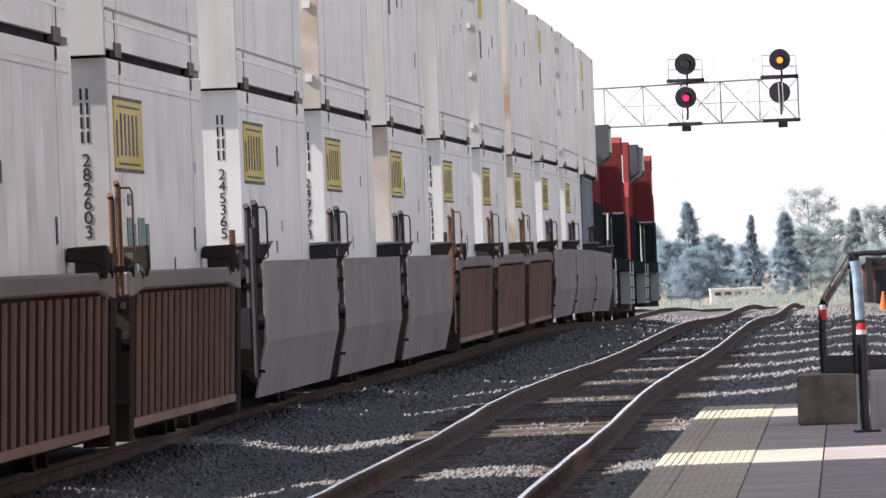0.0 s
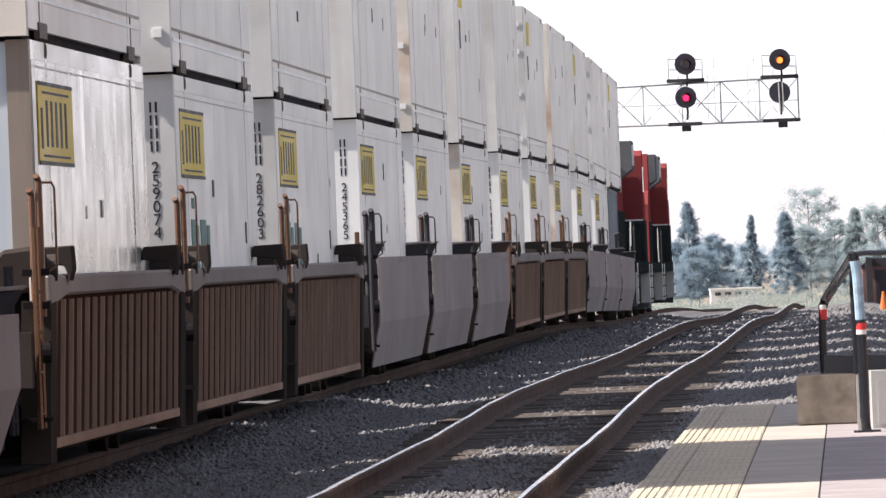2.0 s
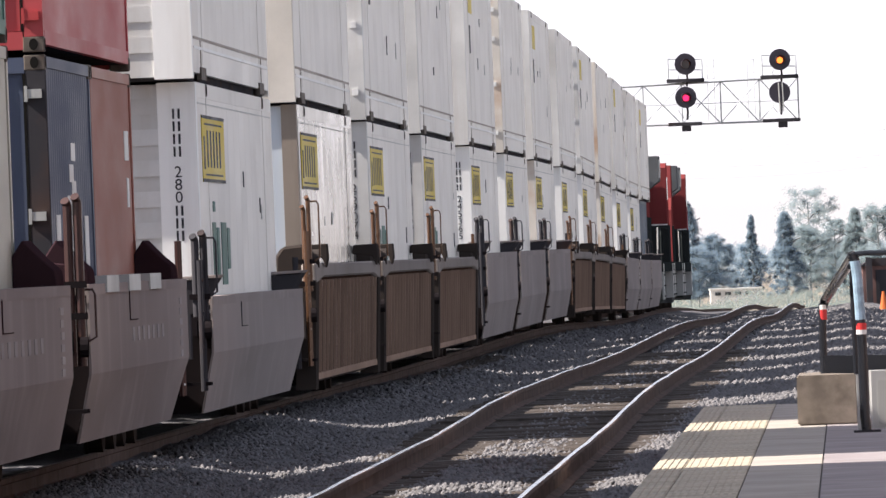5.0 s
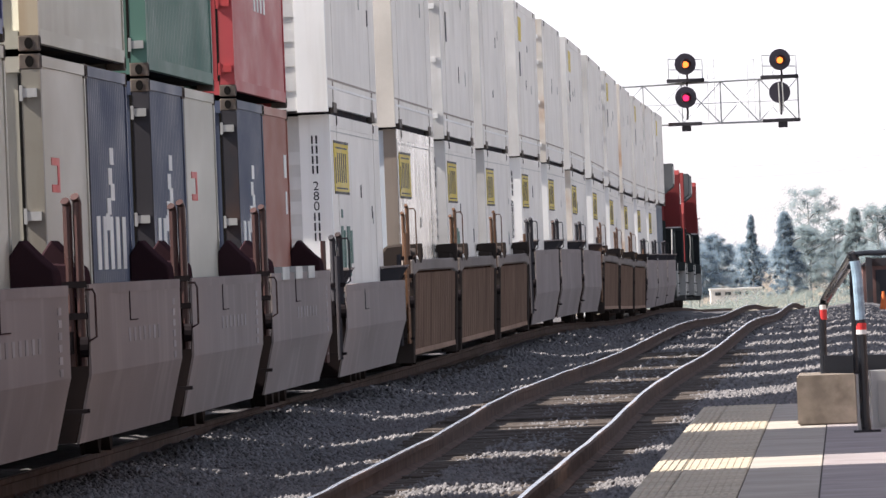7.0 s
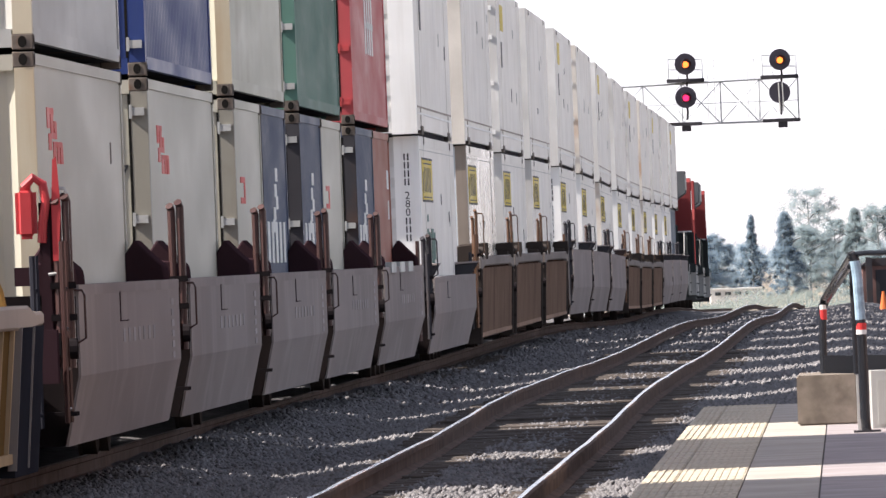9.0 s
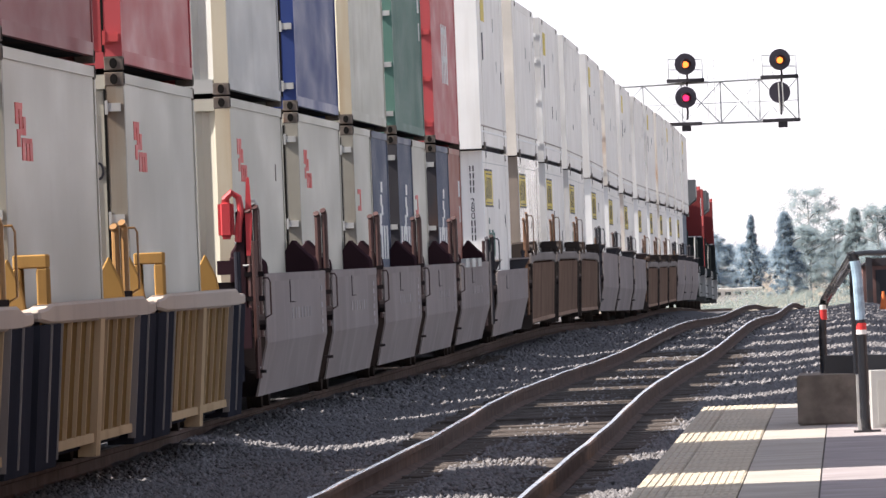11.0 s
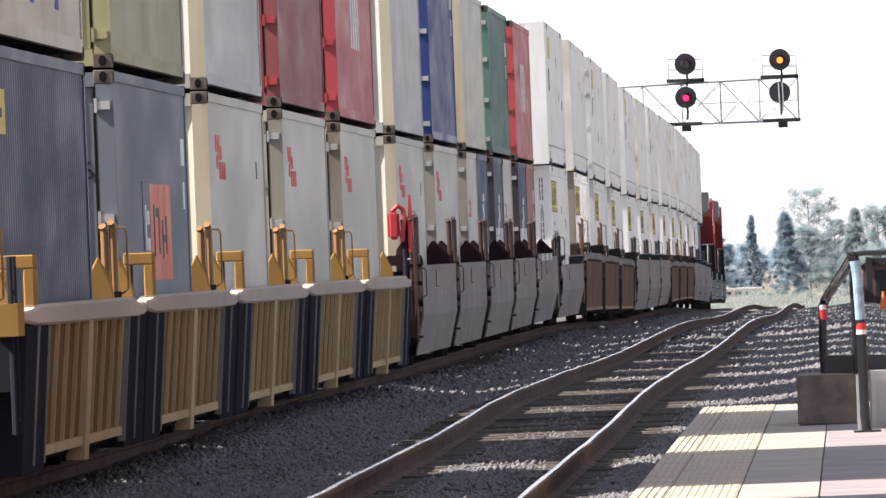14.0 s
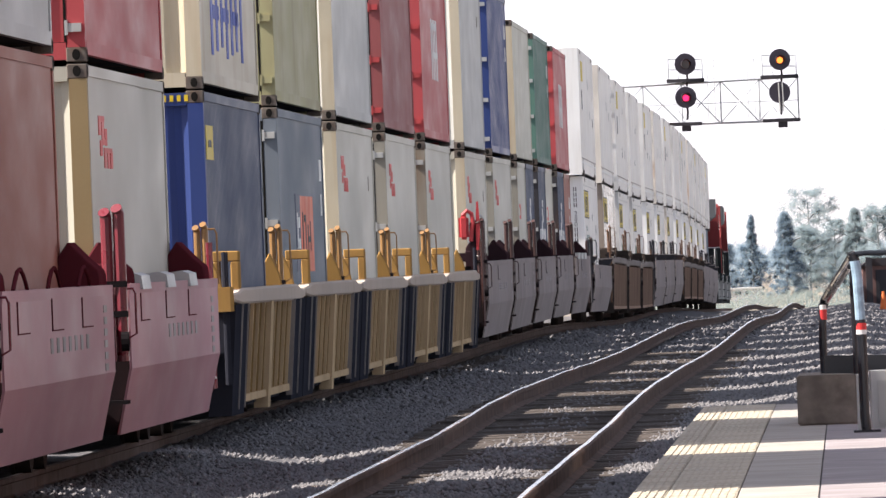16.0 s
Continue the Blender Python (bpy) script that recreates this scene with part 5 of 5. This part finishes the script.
        for s in (-1, 1):
            # guides that catch the container's corners, set across the car's end
            yy = e * ((min(L / 2, 6.85) if "40" in style else L / 2) - 0.55)

            def guide(prof, y0, y1, material, name="corner_guide", soft=0.012):
                def fill(bm):
                    prism(bm, [(s * a, b) for a, b in prof], y0, y1, "y")
                    bmesh.ops.bevel(bm, geom=bm.edges[:], offset=soft, segments=1, affect="EDGES")
                return part_of(name, fill, material, root)
            if q["guide"] == "hump":
                guide([(1.20, zt - 0.3), (1.20, zt + 0.24), (1.29, zt + 0.37), (1.43, zt + 0.22), (1.52, zt + 0.14), (hw - 0.04, zt + 0.10), (hw - 0.03, zt - 0.06)], yy - 0.42, yy + 0.42, q["dark"])
                guide([(1.20, zt - 0.3), (1.20, zt + 0.20), (hw - 0.10, zt + 0.17), (hw - 0.05, zt - 0.06)], yy + e * 0.55 - 0.1, yy + e * 0.55 + 0.1, q["dark"], "end_plate")
            elif q["guide"] == "bracket":
                guide([(1.22, zt - 0.2), (1.26, zt + 0.17), (hw + 0.05, zt + 0.19), (hw - 0.06, zt + 0.0), (hw - 0.06, zt - 0.1)], yy - 0.45, yy + 0.45, q["dark"])
                guide([(1.26, zt + 0.175), (1.26, zt + 0.205), (hw + 0.07, zt + 0.215), (hw + 0.05, zt + 0.185)], yy - 0.47, yy + 0.47, q["paint"], "guide_lip", 0.004)
            elif q["guide"] == "knob":
                guide([(1.10, zt - 0.2), (1.11, zt + 0.08), (1.19, zt + 0.19), (1.42, zt + 0.21), (1.50, zt + 0.12), (1.51, zt - 0.08)], yy - 0.4, yy + 0.4, "grime", soft=0.03)
                guide([(1.30, zt + 0.09), (1.32, zt + 0.20), (hw + 0.05, zt + 0.21), (hw + 0.06, zt + 0.04), (hw + 0.03, zt - 0.06), (hw - 0.01, zt + 0.06)], yy - e * 1.5 - 0.2, yy - e * 1.5 + 0.2, "grime", "hook_bracket", 0.01)
                part_of("knob", lambda bm: disc(bm, (s * (hw - 0.02), yy, zt + 0.05), 0.10, 0.07, "x", 14), "truck", root)
            else:
                guide([(1.14, zt - 0.1), (1.14, zt + 0.16), (1.24, zt + 0.34), (1.34, zt + 0.12), (1.38, zt - 0.1)], yy + e * 0.35 - 0.08, yy + e * 0.35 + 0.08, "well_yellow")
                if e < 0:
                    for a, b, lo, hi in ((1.27, 1.33, -0.05, 0.26), (1.44, 1.52, -0.05, 0.26), (1.27, 1.52, 0.26, 0.36)):
                        guide([(a, zt + lo), (a, zt + hi), (b, zt + hi), (b, zt + lo)], yy - 0.2, yy + 0.2, "well_yellow", "guide_bracket", 0.01)
        # coupler between cars
    for e, on in ((-1, rear_end), (1, front_end)):
        if on:
            yy = e * (half + 0.2)
            part_of("coupler", lambda bm: box(bm, -0.16, 0.16, min(e * (half - 0.4), e * (half + 1.75)), max(e * (half - 0.4), e * (half + 1.75)), 0.66, 0.96), "truck", root)
            rungs = "navy_steel" if style == "yellow40" else q["tube"]
            for s in (-1, 1):
                for dd in (0.12, 0.55):
                    st = part_of("ladder_stile", lambda bm: tube(bm, [(s * (hw - 0.08), e * (L / 2 + dd), 0.45), (s * (hw - 0.08), e * (L / 2 + dd), zt + 0.35)], 0.022, 6), rungs, root)
                for k in range(4):
                    part_of("rung", lambda bm: tube(bm, [(s * (hw - 0.08), e * (L / 2 + 0.12), 0.55 + 0.3 * k), (s * (hw - 0.08), e * (L / 2 + 0.55), 0.55 + 0.3 * k)], 0.016, 5), rungs, st)
            boxes("end_sill", q["dark"], root, (-1.45, 1.45, min(e * (half - 0.1), e * (half + 0.15)), max(e * (half - 0.1), e * (half + 0.15)), 0.75, 1.15))
            bogie(root, e * (half - 0.55))
    if not rear_end:
        bogie(root, -half)
    # tall handhold tubes at the rear corners
    tall = {"grey40": 0.69, "red40": 0.63, "yellow40": 0.62, "brown53": 0.72}.get(style, 0.60)
    hw = hw - 0.21 if style == "yellow40" else hw      # on these cars they stand inside the sill
    for s in (-1, 1):
        # a pair of upright tubes side by side, the inner one a little lower
        wide = {"red40": 0.048, "yellow40": 0.034, "brown53": 0.026}.get(style, 0.036)
        yy = -L / 2 - 0.08
        foot = zt - 0.6 if style in ("grey40", "red40", "grey53") else zt - 0.3
        for off, drop in ((0.06, 0.0), (0.06 + 2.1 * wide, 0.1 if style == "brown53" else 0.03)):
            pts = [(s * (hw - off), yy, foot), (s * (hw - off), yy, zt + tall - drop - 0.04), (s * (hw - off - 0.015), yy - 0.04, zt + tall - drop)]
            part_of("handhold", lambda bm: tube(bm, pts, wide, 10), q["tube"], root)
        for z in (zt - 0.22, zt + 0.02):
            part_of("clamp", lambda bm: box(bm, min(s * (hw - 0.2), s * (hw - 0.01)), max(s * (hw - 0.2), s * (hw - 0.01)), yy - 0.05, yy + 0.05, z - 0.025, z + 0.025), "gap_shade", root)
        if style in ("grey40", "red40"):
            z1, z0 = zt - 0.02, zt - 0.42
        else:
            z1, z0 = zt + tall - 0.05, zt + 0.02
        part_of("loop_handle", lambda bm: tube(bm, [(s * (hw - 0.06), -L / 2 - 0.05, z1), (s * (hw + 0.03), -L / 2 - 0.03, z1), (s * (hw + 0.05), -L / 2 - 0.03, z1 - 0.04), (s * (hw + 0.05), -L / 2 - 0.03, z0 + 0.04), (s * (hw - 0.02), -L / 2 - 0.03, z0)], 0.010, 6), q["tube"], root)
        part_of("valve", lambda bm: disc(bm, (s * (hw - 0.03), -L / 2 - 0.28, 1.0), 0.08, 0.06, "x", 12), "gap_shade", root)
        part_of("step", lambda bm: box(bm, min(s * (hw - 0.3), s * (hw - 0.02)), max(s * (hw - 0.3), s * (hw - 0.02)), -L / 2 - 0.45, -L / 2 - 0.05, 0.5, 0.53), "gap_shade", root)
    return root


def brake_wheel(root, style):
    """The hand brake on a car's end, with its red wheel."""
    q = STYLES[style]
    yb = -q["L"] / 2 - 0.6
    st = part_of("brake_stand", lambda bm: (box(bm, 1.13, 1.29, yb - 0.15, yb, 1.83, 2.22), bmesh.ops.bevel(bm, geom=bm.edges[:], offset=0.04, segments=3, affect="EDGES")), "hose_red", root, "red hand brake housing")
    part_of("hose", lambda bm: tube(bm, [(1.20, yb - 0.1, 2.22), (1.27, yb - 0.12, 2.29), (1.34, yb - 0.1, 2.24), (1.36, yb - 0.1, 2.1), (1.33, yb - 0.1, 1.95), (1.32, yb - 0.1, 1.8)], 0.035, 10), "hose_red", st)
    part_of("lever", lambda bm: prism(bm, [(1.40, 1.66), (1.44, 1.66), (1.47, 2.05), (1.45, 2.44), (1.42, 2.42), (1.40, 2.05)], yb - 0.12, yb - 0.08, "y"), "hose_red", st, "upright red lever")
    part_of("column", lambda bm: (box(bm, 1.30, 1.40, yb - 0.1, yb, 0.75, 2.12), bmesh.ops.bevel(bm, geom=bm.edges[:], offset=0.02, segments=2, affect="EDGES")), "dark_maroon", st, "dark maroon upright column")
    part_of("chain_bracket", lambda bm: box(bm, 1.1, 1.4, yb - 0.05, yb + 0.3, 1.48, 1.62), "dark_maroon", st)
    part_of("grab_iron", lambda bm: tube(bm, [(1.40, yb - 0.1, 2.2), (1.50, yb - 0.1, 2.2), (1.52, yb - 0.1, 2.15), (1.52, yb - 0.1, 1.58), (1.36, yb - 0.1, 1.56)], 0.014, 6), "alu", st, "pale grab iron")


def locomotive():
    """A six-axle road engine: hood, flared radiators, cab, walkway, fuel tank."""
    root = tagged(new("locomotive"), "orange-red and dark green diesel freight locomotive", "locomotive", group="locomotives")
    L = 22.3
    part_of("hood", lambda bm: (prism(bm, [(-0.95, 1.75), (-0.95, 4.15), (-0.75, 4.45), (0.75, 4.45), (0.95, 4.15), (0.95, 1.75)], -L / 2 + 0.9, L / 2 - 5.6, "y")), "loco_orange", root)
    boxes("hood_band", "loco_dark", root, (0.952, 1.0, -L / 2 + 0.85, L / 2 - 5.7, 1.55, 2.95), label="dark green lower band")
    boxes("hood_band", "loco_dark", root, (-1.0, -0.952, -L / 2 + 0.85, L / 2 - 5.7, 1.55, 2.95), label="dark green lower band")
    boxes("hood_band", "loco_dark", root, (-0.952, 0.952, -L / 2 + 0.85, -L / 2 + 0.9, 1.55, 2.95), label="dark green lower band")
    part_of("radiator", lambda bm: prism(bm, [(-0.95, 3.6), (-1.5, 4.0), (-1.5, 4.75), (1.5, 4.75), (1.5, 4.0), (0.95, 3.6)], -L / 2 + 1.0, -L / 2 + 4.4, "y"), "loco_grey", root, "sooty grey flared radiator")
    part_of("radiator_grille", lambda bm: [box(bm, 1.5, 1.515, -L / 2 + 1.2 + i * 0.62, -L / 2 + 1.65 + i * 0.62, 4.1, 4.65) for i in range(5)], "alu", root)
    part_of("exhaust_hood", lambda bm: box(bm, -0.7, 0.7, -1.0, 1.6, 4.45, 4.72), "loco_grey", root)
    part_of("cab", lambda bm: (prism(bm, [(L / 2 - 5.5, 1.5), (L / 2 - 5.5, 4.5), (L / 2 - 5.2, 4.65), (L / 2 - 3.2, 4.65), (L / 2 - 2.9, 3.6), (L / 2 - 1.7, 3.2), (L / 2 - 1.5, 1.5)], -1.5, 1.5, "x")), "loco_orange", root)
    part_of("cab_window", lambda bm: (box(bm, 1.5, 1.51, L / 2 - 5.0, L / 2 - 4.2, 3.5, 4.2), box(bm, 1.5, 1.51, L / 2 - 4.1, L / 2 - 3.4, 3.5, 4.2)), "window", root)
    for x in (-1, 1):
        a, b = sorted((x * 1.502, x * 1.53))
        boxes("cab_band", "loco_dark", root, (a, b, L / 2 - 5.53, L / 2 - 1.8, 1.5, 2.7), label="dark green lower band")
        a, b = sorted((x * 0.96, x * 1.502))
        boxes("cab_band", "loco_dark", root, (a, b, L / 2 - 5.53, L / 2 - 5.502, 1.5, 2.7), label="dark green lower band")
        boxes("cab_stripe", "whiteink", root, (a, b, L / 2 - 5.535, L / 2 - 5.502, 2.7, 2.74), label="thin pale stripe")
        for e in (-1, 1):
            y0, y1 = sorted((e * (L / 2 - 1.5), e * (L / 2 - 0.42)))
            a, b = sorted((x * 1.30, x * 1.56))
            w = part_of("step_well", lambda bm: prism(bm, [(y0, 0.42), (y1, 0.42), (y1, 1.5), (y0, 1.5)], a, b, "x"), "alu", root, "pale worn step well")
            for k in range(3):
                a2, b2 = sorted((x * 1.28, x * 1.60))
                boxes("step", "loco_dark", w, (a2, b2, y0 + 0.06, y1 - 0.06, 0.5 + 0.32 * k, 0.54 + 0.32 * k))
    part_of("frame", lambda bm: box(bm, -1.55, 1.55, -L / 2 + 0.4, L / 2 - 0.4, 1.25, 1.55), "loco_dark", root)
    part_of("fuel_tank", lambda bm: prism(bm, [(-1.4, 1.25), (-1.4, 0.6), (-1.1, 0.35), (1.1, 0.35), (1.4, 0.6), (1.4, 1.25)], -3.0, 3.0, "y"), "loco_dark", root)
    boxes("pilot", "loco_dark", root, (-1.5, 1.5, -L / 2 + 0.25, -L / 2 + 0.4, 0.35, 1.5))
    boxes("pilot", "loco_grey", root, (-1.5, 1.5, L / 2 - 0.4, L / 2 - 0.25, 0.25, 1.5))
    side_rail = bmesh.new()
    for s in (-1, 1):
        pts = [(s * 1.5, -L / 2 + 0.5, 1.0), (s * 1.5, -L / 2 + 0.7, 2.35), (s * 1.48, -L / 2 + 1.2, 2.6), (s * 1.48, L / 2 - 5.6, 2.6)]
        tube(side_rail, pts, 0.024, 6)
        for i in range(4):
            yy = -L / 2 + 1.4 + i * 4.2
            tube(side_rail, [(s * 1.5, yy, 1.55), (s * 1.48, yy, 2.6)], 0.012, 5)
    part("side_railing", side_rail, "loco_dark", root, "dark pipe walkway railing")
    rail = bmesh.new()
    tube(rail, [(0.62, -L / 2 + 0.35, 2.95), (0.70, -L / 2 + 0.35, 3.12), (0.95, -L / 2 + 0.35, 3.12)], 0.03, 6)
    tube(rail, [(0.62, -L / 2 + 0.35, 2.95), (0.68, -L / 2 + 0.35, 2.5), (0.9, -L / 2 + 0.3, 1.7), (0.95, -L / 2 + 0.3, 0.9)], 0.03, 6)
    tube(rail, [(1.42, -L / 2 + 0.33, 2.6), (1.40, -L / 2 + 0.33, 1.8), (1.45, -L / 2 + 0.33, 1.0)], 0.025, 6)
    part("end_rail", rail, "alu", root, "pale bent pipe railing at the end")
    for e in (-1, 1):
        t = part_of("truck_frame", lambda bm: (box(bm, -1.2, -1.0, -2.4, 2.4, 0.35, 0.95), box(bm, 1.0, 1.2, -2.4, 2.4, 0.35, 0.95)), "loco_grey", root)
        t.matrix_basis = pose(0, e * (L / 2 - 4.6), 0)
        for yy in (-1.85, 0, 1.85):
            part_of("wheelset", lambda bm: [disc(bm, (x, yy, 0.5), 0.5, 0.13, "x", 24) for x in (-0.77, 0.77)] + [tube(bm, [(-1.2, yy, 0.5), (1.2, yy, 0.5)], 0.1, 10)], "wheel", t)
    part_of("coupler", lambda bm: (box(bm, -0.15, 0.15, -L / 2 - 0.35, -L / 2 + 0.3, 0.7, 1.0), box(bm, -0.15, 0.15, L / 2 - 0.3, L / 2 + 0.35, 0.7, 1.0)), "truck", root)
    return root


def place(ob, u, h=0.0, turned=0):
    MOVING.append((ob, u - 0.65, h, turned))
    return ob


def consist():
    """The train: engines, four three-unit cars of 53 feet, a single, and five-unit cars of 40 feet."""
    for u, turned in ((313.5, 0), (338.0, 180), (362.5, 0)):
        if not consist.engine:
            consist.engine.append(locomotive())
            place(consist.engine[0], u)
        else:
            place(copy_thing(consist.engine[0], Matrix()), u, 0.0, turned)
    built = {}

    def unit(style, u, fe=False, re=False):
        key = (style, fe, re)
        if key not in built:
            ob = well_unit(style, fe, re)
            built[key] = ob
        else:
            ob = copy_thing(built[key], Matrix())
        return place(ob, u)

    # cars of 53 feet, from the front: grey, brown, grey, brown
    cars = (("grey53", (289.6, 269.6, 249.4)), ("brown53", (228.2, 207.8, 187.0)), ("grey53", (164.5, 142.9, 122.0)), ("brown53", (97.7, 76.2, 55.3)))
    lower = {289.6: None, 269.6: "", 249.4: "", 228.2: "", 207.8: "", 187.0: "23----", 164.5: "", 142.9: "249773", 122.0: "245365", 97.7: "282603", 76.2: "259074", 55.3: ""}
    box_at = {97.7: 98.4, 76.2: 77.4, 55.3: 56.2}
    k = 0
    for style, us in cars:
        for i, u in enumerate(us):
            unit(style, u, i == 0, i == 2)
            b = box_at.get(u, u)
            post = {164.5: "rusty_post", 228.2: "rusty_post", 97.7: "dusty_shaded_end", 76.2: "dusty_shaded_end"}.get(u, "white_post")
            if u == 289.6:
                place(iso_container(12.19, 2.9, "slate", "slate grey shipping container in a well car", marks=("small_ticks",)), b, 0.46)
            elif u == 55.3:
                place(domestic_container(2.86, "shiny unpainted ribbed metal container in a brown well car", "", "brown_post", "steel_bright", True, seed=k, end="ribs"), b, 0.46)
            else:
                place(domestic_container(2.86, "dirty white smooth-sided container with a yellow decal in a well car", lower[u], post, "white", True, graffiti=u in (76.2, 97.7), seed=k), b, 0.46)
            end = "doors" if k % 3 == 1 else "ribs"
            place(domestic_container(2.86, "dirty white smooth-sided container stacked on another", "", "rusty_post" if k % 4 == 3 else "dusty_shaded_end", "white", False, True, seed=k + 50, end=end), b - 0.1, 3.345)
            k += 1
    unit("single53", 31.4, True, True)
    place(domestic_container(2.86, "dirty white container with yellow decal and green graffiti", "280---", "white_post", "white", True, graffiti=True, seed=77), 33.6, 0.44)
    place(domestic_container(2.86, "dirty white smooth-sided container stacked on another", "", "white_post", "white", False, True, seed=78), 33.3, 3.33)

    seam = 3.275
    PLAIN = ("red", "maroon", "brown", "light", "tan", "cream", "grey", "slate", "olive")
    for i, u in enumerate((9.7, -7.0, -22.8, -39.2, -55.5)):
        ob = unit("grey40", u, i == 0, i == 4)
        if i == 4:
            brake_wheel(ob, "grey40")
    for i, u in enumerate((-74.9, -91.3, -108.0, -124.4, -140.7)):
        ob = unit("yellow40", u, i == 0, i == 4)
    # the last three never come into view: added for their shadow
    for i, u in enumerate((-160.1, -176.8, -193.1, -209.5, -225.8)):
        unit("red40", u, i == 0, i == 4)

    def low(u, paint, label, **kw):
        place(iso_container(12.19, 2.9, paint, label, smooth=paint in PLAIN, **kw), u, 0.36)

    def low20(u, a, b):
        for (paint, label, mk), d in ((a, -3.06), (b, 3.06)):
            place(iso_container(6.06, 2.895, paint, label, end="doors", marks=mk, post={"light": "shaded_rusty_post", "blue": "charcoal"}.get(paint), smooth=paint in PLAIN), u + d, 0.36)

    def top(u, paint, label, H=2.9, **kw):
        place(iso_container(12.19, H, paint, label, smooth=paint in PLAIN, **kw), u, seam)

    low20(9.7, ("blue", "short blue-grey container with white marks in a well car", ("white_slash", "white_bars")), ("brown", "short red-brown container in a well car", ("white_tag",)))
    low20(-7.0, ("blue", "short blue-grey container with white marks in a well car", ("white_slash", "white_bars")), ("light", "short light grey container with a red mark in a well car", ("mark_red",)))
    low20(-22.8, ("light", "short light grey container with a red mark in a well car", ("mark_red",)), ("blue", "short blue-grey container with white marks in a well car", ("white_slash", "white_bars")))
    low(-39.2, "light", "light grey container with a red logo in a well car", post="shaded_rusty_post", marks=("logo_red",), digit="7")
    low(-55.5, "light", "light grey container with cream corner posts and a red logo", post="cream", end="wall", marks=("logo_red", "small_ticks"))
    low(-74.9, "light", "light grey container with a red logo in a yellow well car", post="shaded_rusty_post", marks=("logo_red",), digit="0")
    low(-91.3, "light", "light grey container with a red logo in a yellow well car", post="shaded_rusty_post", marks=("logo_red",), digit="6")
    low(-108.0, "light", "light grey container with cream corner posts and a red logo", post="cream", end="wall", marks=("logo_red", "small_ticks"))
    low(-124.4, "slate", "slate grey container with orange graffiti in a yellow well car", marks=("orange_graffiti", "white_tag"), digit="6")
    low(-140.7, "blue", "blue-grey container with navy end and yellow tag", end="wall", post="navy", ends="navy", marks=("yellow_tag", "hazard"))
    low(-160.1, "light", "light grey container with a red logo in a red well car", post="rust_post", end="wall", marks=("logo_red",))
    low(-176.8, "brown", "red-brown container in a red well car")
    top(9.7, "red", "faded red container with white letters stacked on others", 2.59, rod="redrod", marks=("logo_white",))
    top(-7.0, "green", "dull green container stacked on others", 2.59, marks=("white_tag",))
    top(-22.8, "tan", "tan container with cream posts stacked on others", 2.59, post="cream", end="wall")
    top(-39.2, "navy", "dark blue container stacked on another", marks=("white_tag",))
    top(-55.5, "grey", "pale grey container with cream posts stacked on another", post="cream", end="wall", marks=("small_ticks",))
    top(-74.9, "red", "faded red container with white letters stacked on another", rod="redrod", marks=("logo_white",))
    top(-91.3, "maroon", "dull maroon container stacked on another", rod="redrod")
    top(-108.0, "grey", "pale grey container with cream posts stacked on another", post="cream", end="wall", marks=("small_ticks",))
    top(-124.4, "olive", "olive tan container stacked on another", rod="olive")
    top(-140.7, "cream", "cream container with blue letters stacked on another", end="wall", marks=("logo_blue",))
    top(-160.1, "red", "faded red container stacked on another")
    top(-176.8, "grey", "grey container stacked on another", marks=("small_ticks",))
    # boxes on the unseen rear cars, there to cast shade
    for u, a, b in ((-193.1, "light", "grey"), (-209.5, "brown", "red"), (-225.8, "light", "maroon")):
        low(u, a, "unseen steel container in a red well car")
        top(u, b, "unseen steel container stacked on another")


consist.engine = []
consist()


# ------------------------------------------------------------- movement
def motions():
    """The whole train rolls away along its track at a steady speed."""
    times = [float(t) for t in range(17)]
    for ob, u, h, turned in MOVING:
        walk(ob, [(t, along(u + SPEED * t) @ pose(0, 0, h, 0, 0, turned)) for t in times])
    # the flashing amber light: an added vane swings aside while the light shows
    shut, wide = pose(-0.19, -0.11, -0.03), pose(-0.19, -0.11, -0.03, 0, 0, -84)
    shows = ((0.06, 0.56), (1.2, 1.75), (2.25, 2.8), (3.3, 3.8), (4.35, 4.85), (5.4, 5.9), (6.45, 7.2), (7.7, 8.25), (8.8, 9.3), (9.85, 10.35), (10.85, 11.35), (11.75, 12.6), (13.25, 13.75), (14.3, 14.8), (15.3, 15.8))
    rows = [(0.0, shut)]
    for a, b in shows:
        rows += [(a, shut), (a + 0.07, wide), (b, wide), (b + 0.07, shut)]
    rows.append((16.0, shut))
    for v in VANES:
        walk(v, rows)


motions()
